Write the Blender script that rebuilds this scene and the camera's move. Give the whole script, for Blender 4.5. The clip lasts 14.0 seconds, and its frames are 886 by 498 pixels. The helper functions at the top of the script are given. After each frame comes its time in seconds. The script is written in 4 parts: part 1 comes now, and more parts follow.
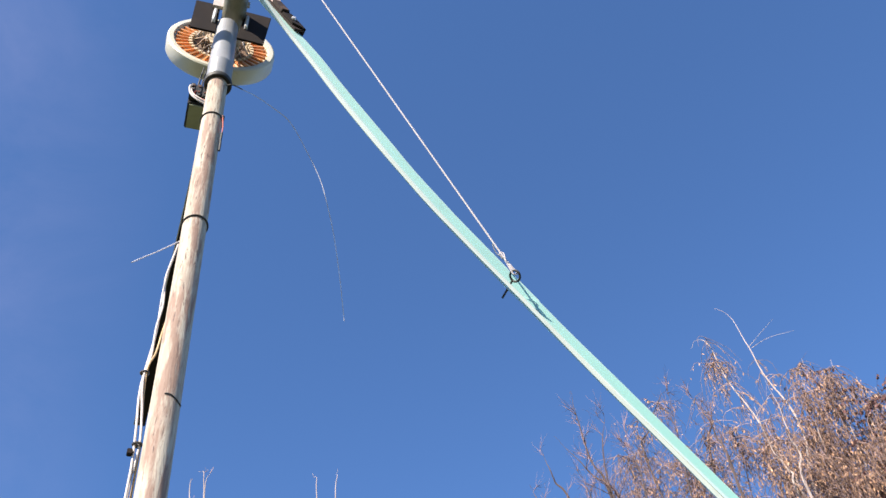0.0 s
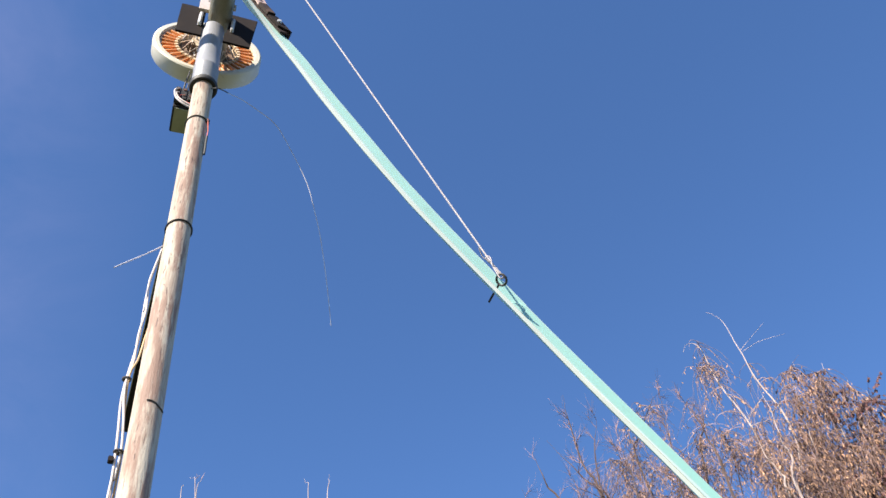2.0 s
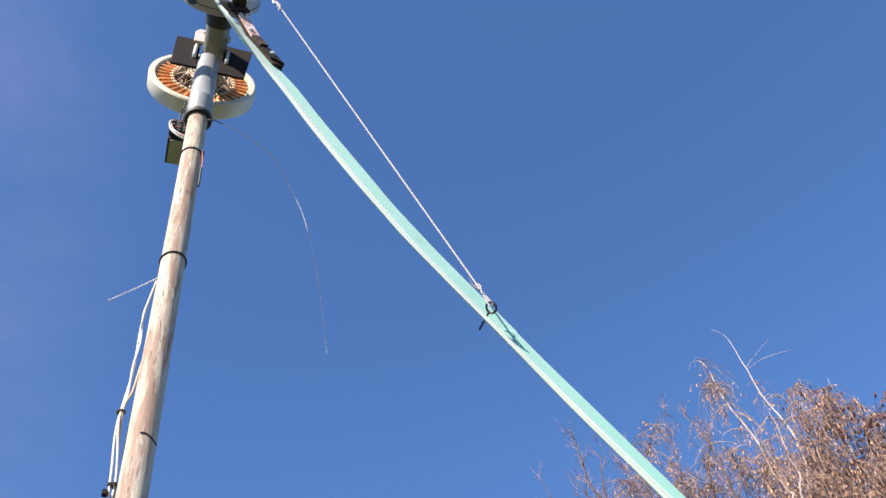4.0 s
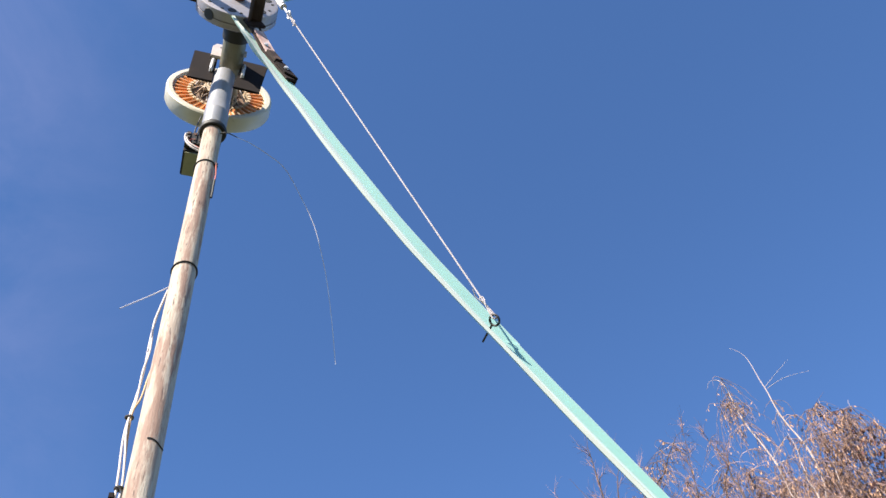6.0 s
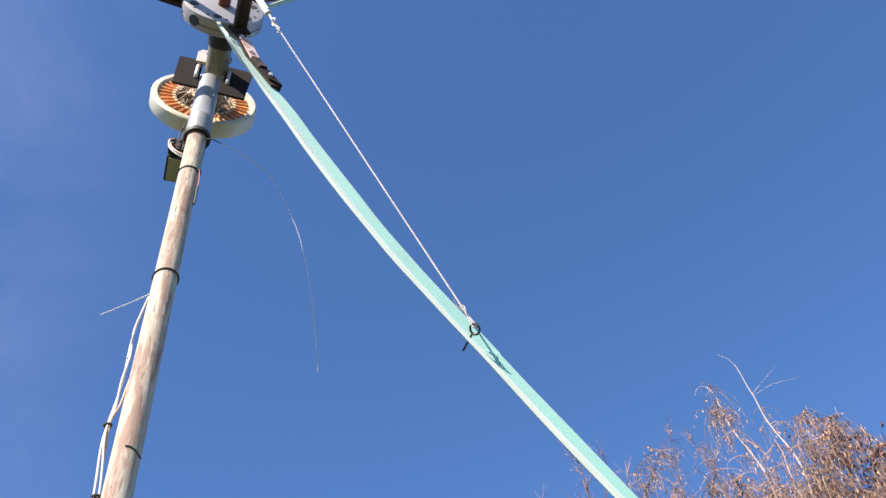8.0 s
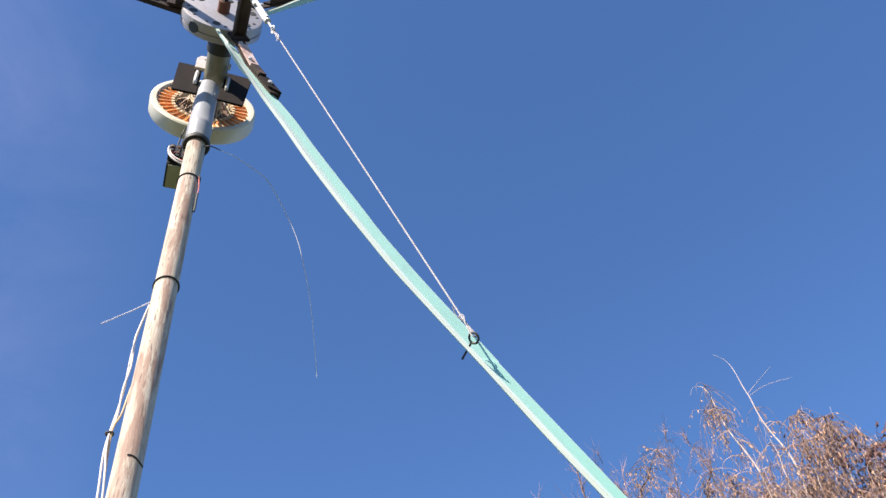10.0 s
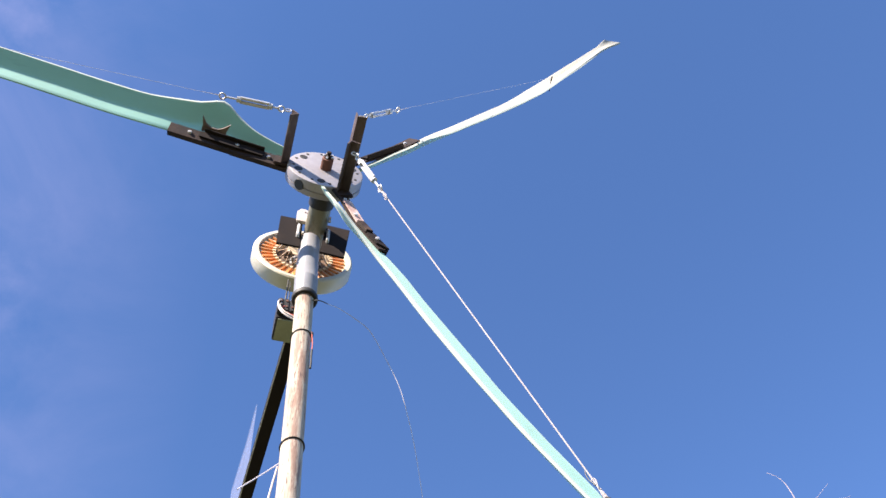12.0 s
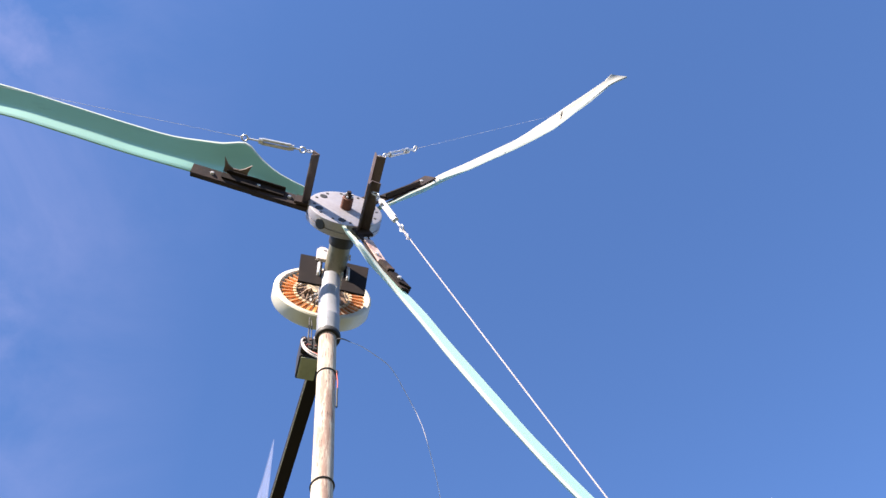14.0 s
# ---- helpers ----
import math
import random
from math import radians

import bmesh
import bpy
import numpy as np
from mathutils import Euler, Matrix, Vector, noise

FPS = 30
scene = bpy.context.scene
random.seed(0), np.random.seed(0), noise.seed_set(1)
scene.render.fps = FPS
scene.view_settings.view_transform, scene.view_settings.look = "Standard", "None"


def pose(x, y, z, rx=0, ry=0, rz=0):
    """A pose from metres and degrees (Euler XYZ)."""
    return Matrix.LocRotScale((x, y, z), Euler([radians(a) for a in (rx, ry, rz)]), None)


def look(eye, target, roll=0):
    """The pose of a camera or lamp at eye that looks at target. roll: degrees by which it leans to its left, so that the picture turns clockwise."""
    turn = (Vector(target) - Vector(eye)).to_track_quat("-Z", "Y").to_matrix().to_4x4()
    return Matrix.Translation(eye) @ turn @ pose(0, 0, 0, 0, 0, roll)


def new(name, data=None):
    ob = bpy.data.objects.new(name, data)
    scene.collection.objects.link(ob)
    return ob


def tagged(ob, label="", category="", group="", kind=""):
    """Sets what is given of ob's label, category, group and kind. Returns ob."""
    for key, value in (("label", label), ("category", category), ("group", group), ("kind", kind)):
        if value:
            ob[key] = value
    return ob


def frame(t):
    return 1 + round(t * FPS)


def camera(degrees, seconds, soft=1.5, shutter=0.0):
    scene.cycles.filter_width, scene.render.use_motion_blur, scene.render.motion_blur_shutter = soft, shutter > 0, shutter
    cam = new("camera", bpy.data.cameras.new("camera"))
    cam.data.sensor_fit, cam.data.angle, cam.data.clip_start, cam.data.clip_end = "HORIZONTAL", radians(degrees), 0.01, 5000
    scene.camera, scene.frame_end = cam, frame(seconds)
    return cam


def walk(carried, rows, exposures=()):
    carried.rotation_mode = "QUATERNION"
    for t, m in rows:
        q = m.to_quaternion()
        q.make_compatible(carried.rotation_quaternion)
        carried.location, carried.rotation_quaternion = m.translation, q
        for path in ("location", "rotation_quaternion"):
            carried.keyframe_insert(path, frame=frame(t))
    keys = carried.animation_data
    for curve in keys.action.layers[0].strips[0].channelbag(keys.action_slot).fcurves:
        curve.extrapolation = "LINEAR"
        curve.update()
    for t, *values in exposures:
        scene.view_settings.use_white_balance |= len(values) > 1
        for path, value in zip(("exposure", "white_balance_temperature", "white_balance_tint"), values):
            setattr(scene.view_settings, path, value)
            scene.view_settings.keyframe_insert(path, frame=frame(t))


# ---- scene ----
cam = camera(48.4, 14.0, soft=1.5, shutter=0.15)

HUB_Z = 3.9          # height of the rotor axis over the ground


def held(x, y, z, yaw, pitch, roll):
    """A hand-held pose: yaw to the left, pitch up, roll about the line of sight."""
    return pose(x, y, z, 0, 0, yaw) @ pose(0, 0, 0, 90 + pitch) @ pose(0, 0, 0, 0, 0, roll)


PATH = [
    (0.0, -0.0155, -1.1145, 1.5347, -24.003, 51.760, -9.341),
    (0.5, -0.0091, -1.1144, 1.5396, -24.487, 51.789, -9.565),
    (1.0, -0.0095, -1.1136, 1.5413, -24.691, 51.917, -9.713),
    (1.5, -0.0046, -1.1119, 1.5421, -24.830, 51.964, -9.983),
    (2.0, -0.0025, -1.1084, 1.5439, -24.817, 51.944, -10.149),
    (2.5, 0.0030, -1.1153, 1.5416, -24.855, 52.210, -10.536),
    (3.0, 0.0050, -1.1210, 1.5414, -24.957, 52.522, -10.803),
    (5.5, 0.0286, -1.1499, 1.5187, -23.310, 54.035, -9.922),
    (6.0, 0.0304, -1.1504, 1.5127, -23.142, 54.229, -8.961),
    (6.5, 0.0308, -1.1561, 1.5116, -23.405, 54.260, -8.567),
    (7.0, 0.0303, -1.1462, 1.5138, -23.691, 54.210, -8.520),
    (7.5, 0.0374, -1.1554, 1.5135, -23.883, 54.379, -9.037),
    (8.0, 0.0433, -1.1602, 1.5133, -24.188, 54.424, -9.491),
    (8.5, 0.0429, -1.1615, 1.5125, -24.529, 54.596, -9.886),
    (8.7, 0.0429, -1.1615, 1.5125, -24.689, 54.576, -9.986),
    (10.8, 0.0113, -1.1883, 1.5139, -24.466, 54.232, -9.656),
    (11.0, 0.0016, -1.1907, 1.5297, -21.119, 56.413, -7.077),
    (11.5, -0.0715, -1.2294, 1.5349, -20.119, 59.933, -7.175),
    (12.0, -0.1473, -1.2352, 1.5303, -22.852, 61.116, -9.076),
    (12.5, -0.1912, -1.2379, 1.5212, -22.669, 61.822, -9.091),
    (13.0, -0.2036, -1.2418, 1.5168, -23.472, 61.622, -9.406),
    (13.5, -0.2106, -1.2483, 1.5165, -23.582, 62.098, -9.565),
    (14.0, -0.2109, -1.2651, 1.5141, -23.537, 62.573, -10.148),
]
walk(cam, [(r[0], held(*r[1:])) for r in PATH],
     exposures=[(0.0, 1.50, 6500, 10), (10.8, 1.53, 6500, 10), (11.3, 1.77, 6700, 14), (12.5, 1.80, 6700, 15), (13.4, 1.79, 6700, 15),
                (14.0, 1.86, 6700, 15)])

# ---- daylight ----
SUN_WAY = Vector((-0.69, -0.50, 0.61)).normalized()     # towards the sun
world = bpy.data.worlds.new("sky")
scene.world = world
world.use_nodes = True
wn, wl = world.node_tree.nodes, world.node_tree.links
sky = wn.new("ShaderNodeTexSky")
sky.sky_type = "NISHITA"
sky.sun_disc = False
sky.sun_elevation = math.asin(SUN_WAY.z)
sky.sun_rotation = math.atan2(SUN_WAY.x, SUN_WAY.y)
sky.air_density, sky.dust_density, sky.ozone_density = 0.75, 0.0, 2.0
wtc = wn.new("ShaderNodeTexCoord")
wmap = wn.new("ShaderNodeMapping")
wmap.inputs["Scale"].default_value = (1.6, 1.6, 2.4)
wl.new(wtc.outputs["Generated"], wmap.inputs["Vector"])
cirrus = wn.new("ShaderNodeTexNoise")
cirrus.inputs["Scale"].default_value = 3.2
cirrus.inputs["Detail"].default_value = 8
cirrus.inputs["Roughness"].default_value = 0.6
cirrus.inputs["Distortion"].default_value = 0.5
wl.new(wmap.outputs["Vector"], cirrus.inputs["Vector"])
cramp = wn.new("ShaderNodeValToRGB")
cramp.color_ramp.elements[0].position = 0.36
cramp.color_ramp.elements[1].position = 0.95
cramp.color_ramp.elements[1].color = (0.36, 0.36, 0.36, 1)
wl.new(cirrus.outputs["Fac"], cramp.inputs["Fac"])
# the thin cloud lies in the western half of the sky only
wsep = wn.new("ShaderNodeSeparateXYZ")
wl.new(wtc.outputs["Generated"], wsep.inputs["Vector"])
west = wn.new("ShaderNodeMapRange")
west.inputs["From Min"].default_value, west.inputs["From Max"].default_value = -0.02, -0.32
wl.new(wsep.outputs["X"], west.inputs["Value"])
wveil = wn.new("ShaderNodeMath")
wveil.operation = "MULTIPLY"
wl.new(cramp.outputs["Color"], wveil.inputs[0])
wl.new(west.outputs["Result"], wveil.inputs[1])
# denser puffs further up in the west
puff = wn.new("ShaderNodeTexNoise")
puff.inputs["Scale"].default_value = 7.5
puff.inputs["Detail"].default_value = 7
puff.inputs["Roughness"].default_value = 0.55
wl.new(wtc.outputs["Generated"], puff.inputs["Vector"])
pramp = wn.new("ShaderNodeMapRange")
pramp.inputs["From Min"].default_value, pramp.inputs["From Max"].default_value = 0.48, 0.80
pramp.inputs["To Max"].default_value = 0.38
wl.new(puff.outputs["Fac"], pramp.inputs["Value"])
far_west = wn.new("ShaderNodeMapRange")
far_west.interpolation_type = "SMOOTHSTEP"
far_west.inputs["From Min"].default_value, far_west.inputs["From Max"].default_value = -0.165, -0.235
wl.new(wsep.outputs["X"], far_west.inputs["Value"])
wpuff = wn.new("ShaderNodeMath")
wpuff.operation = "MULTIPLY"
wl.new(pramp.outputs["Result"], wpuff.inputs[0])
wl.new(far_west.outputs["Result"], wpuff.inputs[1])
wmul = wn.new("ShaderNodeMath")
wmul.operation = "ADD"
wmul.use_clamp = True
wl.new(wveil.outputs["Value"], wmul.inputs[0])
wl.new(wpuff.outputs["Value"], wmul.inputs[1])
tint = wn.new("ShaderNodeMixRGB")
tint.blend_type = "MULTIPLY"
tint.inputs["Fac"].default_value = 1.0
tint.inputs["Color2"].default_value = (0.94, 1.24, 1.58, 1)
wl.new(sky.outputs["Color"], tint.inputs["Color1"])
wmix = wn.new("ShaderNodeMixRGB")
wmix.inputs["Color2"].default_value = (4.0, 3.75, 5.7, 1)
wl.new(wmul.outputs["Value"], wmix.inputs["Fac"])
wl.new(tint.outputs["Color"], wmix.inputs["Color1"])
wbg = wn["Background"]
wbg.inputs["Strength"].default_value = 0.062
wl.new(wmix.outputs["Color"], wbg.inputs["Color"])

sun_data = bpy.data.lights.new("sun", "SUN")
sun_data.energy = 4.6
sun_data.angle = radians(0.53)
sun_data.color = (1.0, 0.90, 0.77)
sun = new("sun", sun_data)
sun.matrix_world = look(SUN_WAY * 50, (0, 0, 0))


# ---- materials ----
def material(name, base, second=None, scale=20.0, stretch=(1, 1, 1), rough=0.6, metal=0.0, bump=0.15, lo=0.4, hi=0.65,
             fine=6.0, spec=0.5, third=None, third_scale=3.0, third_lo=0.55, third_hi=0.7, spread=0.0):
    """Two colours broken up at two scales, a third as blotches, fine relief, uneven gloss."""
    m = bpy.data.materials.new(name)
    m.use_nodes = True
    n, l = m.node_tree.nodes, m.node_tree.links
    b = n["Principled BSDF"]
    b.inputs["Metallic"].default_value = metal
    b.inputs["Specular IOR Level"].default_value = spec
    tc = n.new("ShaderNodeTexCoord")
    mp = n.new("ShaderNodeMapping")
    mp.inputs["Scale"].default_value = stretch
    l.new(tc.outputs["Object"], mp.inputs["Vector"])

    def noise_tex(s, detail=6):
        t = n.new("ShaderNodeTexNoise")
        t.inputs["Scale"].default_value = s
        t.inputs["Detail"].default_value = detail
        t.inputs["Roughness"].default_value = 0.62
        l.new(mp.outputs["Vector"], t.inputs["Vector"])
        return t

    def ramp(src, a, z):
        r = n.new("ShaderNodeMapRange")
        r.inputs["From Min"].default_value, r.inputs["From Max"].default_value = a, z
        l.new(src, r.inputs["Value"])
        return r.outputs["Result"]

    def mix(fac, c1, c2):
        x = n.new("ShaderNodeMixRGB")
        l.new(fac, x.inputs["Fac"])
        for sock, c in (("Color1", c1), ("Color2", c2)):
            if isinstance(c, tuple):
                x.inputs[sock].default_value = (*c, 1)
            else:
                l.new(c, x.inputs[sock])
        return x.outputs["Color"]

    second = second or tuple(c * 0.8 for c in base)
    a = noise_tex(scale)
    colour = mix(ramp(a.outputs["Fac"], lo, hi), base, second)
    grain = noise_tex(scale * fine, 4)
    colour = mix(ramp(grain.outputs["Fac"], 0.62, 0.9), colour, tuple(c * 0.6 for c in second))
    if third:
        blot = noise_tex(third_scale, 8)
        colour = mix(ramp(blot.outputs["Fac"], third_lo, third_hi), colour, third)
    if spread:
        info = n.new("ShaderNodeObjectInfo")
        geo = n.new("ShaderNodeNewGeometry")
        add = n.new("ShaderNodeMath")
        add.operation = "ADD"
        l.new(info.outputs["Random"], add.inputs[0])
        l.new(geo.outputs["Random Per Island"], add.inputs[1])
        fr = n.new("ShaderNodeMath")
        fr.operation = "FRACT"
        l.new(add.outputs["Value"], fr.inputs[0])
        hs = n.new("ShaderNodeHueSaturation")
        l.new(colour, hs.inputs["Color"])
        val = n.new("ShaderNodeMapRange")
        val.inputs["To Min"].default_value, val.inputs["To Max"].default_value = 1 - spread, 1 + spread
        l.new(fr.outputs["Value"], val.inputs["Value"])
        l.new(val.outputs["Result"], hs.inputs["Value"])
        colour = hs.outputs["Color"]
    l.new(colour, b.inputs["Base Color"])
    rr = n.new("ShaderNodeMapRange")
    rr.inputs["To Min"].default_value, rr.inputs["To Max"].default_value = max(0.04, rough - 0.12), min(1, rough + 0.15)
    l.new(a.outputs["Fac"], rr.inputs["Value"])
    l.new(rr.outputs["Result"], b.inputs["Roughness"])
    bp = n.new("ShaderNodeBump")
    bp.inputs["Strength"].default_value = bump
    bp.inputs["Distance"].default_value = 0.002
    l.new(grain.outputs["Fac"], bp.inputs["Height"])
    l.new(bp.outputs["Normal"], b.inputs["Normal"])
    return m


PVC = material("aqua_pvc", (0.175, 0.40, 0.34), (0.155, 0.365, 0.305), 7, (0.3, 1, 1), 0.46, bump=0.04, third=(0.20, 0.39, 0.33),
               third_scale=2.5, third_lo=0.6, third_hi=0.8)
pn, pl = PVC.node_tree.nodes, PVC.node_tree.links
# chalky skin
pn["Principled BSDF"].inputs["Sheen Weight"].default_value = 0.24
pn["Principled BSDF"].inputs["Sheen Roughness"].default_value = 0.55
glow_through = pn.new("ShaderNodeBsdfTranslucent")
glow_through.inputs["Color"].default_value = (0.16, 0.52, 0.36, 1)
through_mix = pn.new("ShaderNodeMixShader")
through_mix.inputs["Fac"].default_value = 0.03
pl.new(pn["Principled BSDF"].outputs["BSDF"], through_mix.inputs[1])
pl.new(glow_through.outputs["BSDF"], through_mix.inputs[2])
pl.new(through_mix.outputs["Shader"], pn["Material Output"].inputs["Surface"])
POLE = material("weathered_pole_paint", (0.39, 0.345, 0.28), (0.30, 0.245, 0.195), 90, (1, 1, 0.14), 0.75, bump=0.6, lo=0.48, hi=0.62, fine=4,
                third=(0.33, 0.245, 0.195), third_scale=40, third_lo=0.52, third_hi=0.66)
# one side of the pole is worn through to brown in long patches, with dark flecks in them
on, ol = POLE.node_tree.nodes, POLE.node_tree.links
opaint = on["Principled BSDF"].inputs["Base Color"].links[0].from_socket
otc = on.new("ShaderNodeTexCoord")
osep = on.new("ShaderNodeSeparateXYZ")
ol.new(otc.outputs["Object"], osep.inputs["Vector"])
omap = on.new("ShaderNodeMapping")
omap.inputs["Scale"].default_value = (1, 1, 0.13)
ol.new(otc.outputs["Object"], omap.inputs["Vector"])
for scale_, reach_, lo_, hi_, colour_ in ((60.0, 8.0, 0.60, 0.70, (0.225, 0.145, 0.11, 1)), (190.0, 5.0, 0.68, 0.73, (0.10, 0.06, 0.05, 1))):
    ono = on.new("ShaderNodeTexNoise")
    ono.inputs["Scale"].default_value = scale_
    ono.inputs["Detail"].default_value = 9
    ono.inputs["Roughness"].default_value = 0.68
    ol.new(omap.outputs["Vector"], ono.inputs["Vector"])
    oadd = on.new("ShaderNodeMath")
    oadd.operation = "MULTIPLY_ADD"
    oadd.inputs[1].default_value = reach_
    ol.new(osep.outputs["Y"], oadd.inputs[0])
    ol.new(ono.outputs["Fac"], oadd.inputs[2])
    orange_ = on.new("ShaderNodeMapRange")
    orange_.inputs["From Min"].default_value, orange_.inputs["From Max"].default_value = lo_, hi_
    ol.new(oadd.outputs["Value"], orange_.inputs["Value"])
    omix = on.new("ShaderNodeMixRGB")
    omix.inputs["Color2"].default_value = colour_
    ol.new(orange_.outputs["Result"], omix.inputs["Fac"])
    ol.new(opaint, omix.inputs["Color1"])
    opaint = omix.outputs["Color"]
ol.new(opaint, on["Principled BSDF"].inputs["Base Color"])
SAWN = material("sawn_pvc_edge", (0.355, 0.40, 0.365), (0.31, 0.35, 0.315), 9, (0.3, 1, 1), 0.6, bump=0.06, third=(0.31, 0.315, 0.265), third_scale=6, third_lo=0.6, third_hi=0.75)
CREAMPVC = material("cream_pvc", (0.315, 0.315, 0.285), (0.28, 0.28, 0.25), 6, (0.3, 1, 1), 0.55, bump=0.06, third=(0.30, 0.28, 0.215),
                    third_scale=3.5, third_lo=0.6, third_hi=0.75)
GALV = material("galvanised_steel", (0.55, 0.56, 0.57), (0.45, 0.46, 0.48), 30, (1, 1, 0.5), 0.42, 0.55, 0.12)
SLEEVE = material("pale_grey_sleeve", (0.25, 0.255, 0.275), (0.20, 0.21, 0.23), 14, (1, 1, 0.6), 0.45, 0.1, 0.08,
                  third=(0.45, 0.42, 0.38), third_scale=20, third_lo=0.62, third_hi=0.75)
PIPE = material("mossy_zinc_pipe", (0.22, 0.215, 0.165), (0.14, 0.135, 0.10), 22, (1, 0.4, 1), 0.55, 0.3, 0.15,
                third=(0.36, 0.355, 0.31), third_scale=14)
HUBMET = material("cast_alloy_hub", (0.32, 0.305, 0.32), (0.26, 0.245, 0.265), 28, (1, 1, 1), 0.5, 0.35, 0.2)
RUST = material("rusty_iron", (0.017, 0.011, 0.011), (0.034, 0.020, 0.017), 24, (1, 1, 1), 0.75, 0.0, 0.4, spec=0.25,
                third=(0.11, 0.065, 0.048), third_scale=18, third_lo=0.64, third_hi=0.74)
STRUTRUST = material("brown_angle_iron", (0.085, 0.058, 0.053), (0.045, 0.028, 0.026), 30, (1, 0.4, 1), 0.65, 0.1, 0.4,
                     third=(0.20, 0.15, 0.125), third_scale=22, third_lo=0.56, third_hi=0.70)
RUSTTAN = material("dull_tan_rust", (0.15, 0.115, 0.10), (0.09, 0.065, 0.06), 30, (1, 1, 1), 0.8, 0.1, 0.4)
BOOMBLACK = material("matt_black_paint", (0.010, 0.007, 0.007), (0.016, 0.011, 0.010), 18, (1, 0.3, 1), 0.75, 0.0, 0.2, spec=0.15)
RUSTRED = material("red_rust", (0.14, 0.055, 0.04), (0.085, 0.035, 0.028), 40, (1, 1, 1), 0.8, 0.1, 0.4)
BARE = material("worn_plate_with_primer", (0.55, 0.42, 0.39), (0.30, 0.19, 0.165), 30, (1, 1, 1), 0.7, 0.0, 0.3,
                third=(0.55, 0.12, 0.13), third_scale=16, third_lo=0.6, third_hi=0.66)
BLACK = material("black_painted_steel", (0.012, 0.011, 0.012), (0.026, 0.022, 0.021), 35, (1, 1, 1), 0.55, 0.0, 0.2)
RUBBER = material("black_rubber", (0.014, 0.014, 0.015), (0.022, 0.022, 0.022), 40, (1, 1, 1), 0.6, 0.0, 0.1)
CREAM = material("cream_plastic", (0.52, 0.50, 0.425), (0.46, 0.44, 0.36), 9, (1, 1, 1), 0.42, 0.0, 0.05,
                 third=(0.58, 0.55, 0.42), third_scale=6, third_lo=0.6, third_hi=0.8)
LEADTAN = material("varnished_leads", (0.34, 0.25, 0.18), (0.16, 0.10, 0.07), 50, (1, 1, 1), 0.5, 0.0, 0.1, spread=0.6)
COPPER = material("enamelled_copper", (0.78, 0.34, 0.12), (0.50, 0.18, 0.055), 60, (1, 1, 1), 0.35, 0.3, 0.25, spread=0.3)
TOOTH = material("insulated_pole_tooth", (0.66, 0.53, 0.37), (0.56, 0.42, 0.28), 60, (1, 1, 1), 0.6, 0.0, 0.1, spread=0.12)
INNER = material("brown_stator_core", (0.20, 0.125, 0.075), (0.10, 0.06, 0.04), 45, (1, 1, 1), 0.7, 0.0, 0.3)
ZINC = material("bright_zinc", (0.55, 0.55, 0.56), (0.42, 0.42, 0.44), 60, (1, 1, 1), 0.45, 0.5, 0.1)
ROPE = material("white_braided_rope", (0.44, 0.405, 0.41), (0.37, 0.335, 0.34), 260, (0.25, 1, 1), 0.85, 0.0, 0.6)
WIRE_W = material("white_cable_sheath", (0.50, 0.45, 0.43), (0.42, 0.37, 0.35), 40, (1, 1, 1), 0.5, 0.0, 0.05)
WIRE_B = material("black_cable_sheath", (0.02, 0.02, 0.02), (0.03, 0.03, 0.03), 40, (1, 1, 1), 0.5, 0.0, 0.05)
WIRE_Y = material("yellowed_cable_sheath", (0.46, 0.30, 0.14), (0.38, 0.25, 0.12), 40, (1, 1, 1), 0.5, 0.0, 0.05)
WIRE_R = material("red_cable_sheath", (0.42, 0.09, 0.07), (0.32, 0.07, 0.05), 40, (1, 1, 1), 0.5, 0.0, 0.05)
TAIL_STRIP = material("grey_nylon_strip", (0.55, 0.52, 0.55), (0.46, 0.44, 0.47), 40, (1, 1, 1), 0.4, 0.0, 0.05)
BOXGREEN = material("grey_green_panel", (0.27, 0.29, 0.20), (0.22, 0.235, 0.16), 30, (1, 1, 1), 0.6, 0.0, 0.1)
TAPEGREY = material("grey_tape", (0.10, 0.09, 0.10), (0.06, 0.055, 0.06), 40, (1, 1, 1), 0.5, 0.0, 0.1)
BARK = material("white_birch_bark", (0.42, 0.34, 0.31), (0.29, 0.23, 0.205), 6, (1, 1, 0.4), 0.85, 0.0, 0.3,
                third=(0.10, 0.08, 0.07), third_scale=5, third_lo=0.6, third_hi=0.66)
TWIG = material("pale_tan_twigs", (0.32, 0.215, 0.185), (0.13, 0.085, 0.078), 5, (1, 1, 1), 0.85, 0.0, 0.1, spread=0.5)
DARKTWIG = material("dark_brown_twigs", (0.10, 0.062, 0.055), (0.065, 0.042, 0.038), 5, (1, 1, 1), 0.85, 0.0, 0.1, spread=0.3)
BARETWIG = material("pink_brown_twigs", (0.24, 0.15, 0.145), (0.10, 0.062, 0.06), 5, (1, 1, 1), 0.85, 0.0, 0.1, spread=0.45)
DARKBARK = material("grey_brown_bark", (0.075, 0.05, 0.045), (0.045, 0.031, 0.028), 6, (1, 1, 0.4), 0.85, 0.0, 0.3)
LEAF = material("dry_tan_leaves", (0.38, 0.225, 0.135), (0.17, 0.095, 0.062), 3, (1, 1, 1), 0.8, 0.0, 0.1, spread=0.55)
LEAFRED = material("dry_russet_leaves", (0.10, 0.04, 0.036), (0.06, 0.027, 0.027), 3, (1, 1, 1), 0.8, 0.0, 0.1, spread=0.4)
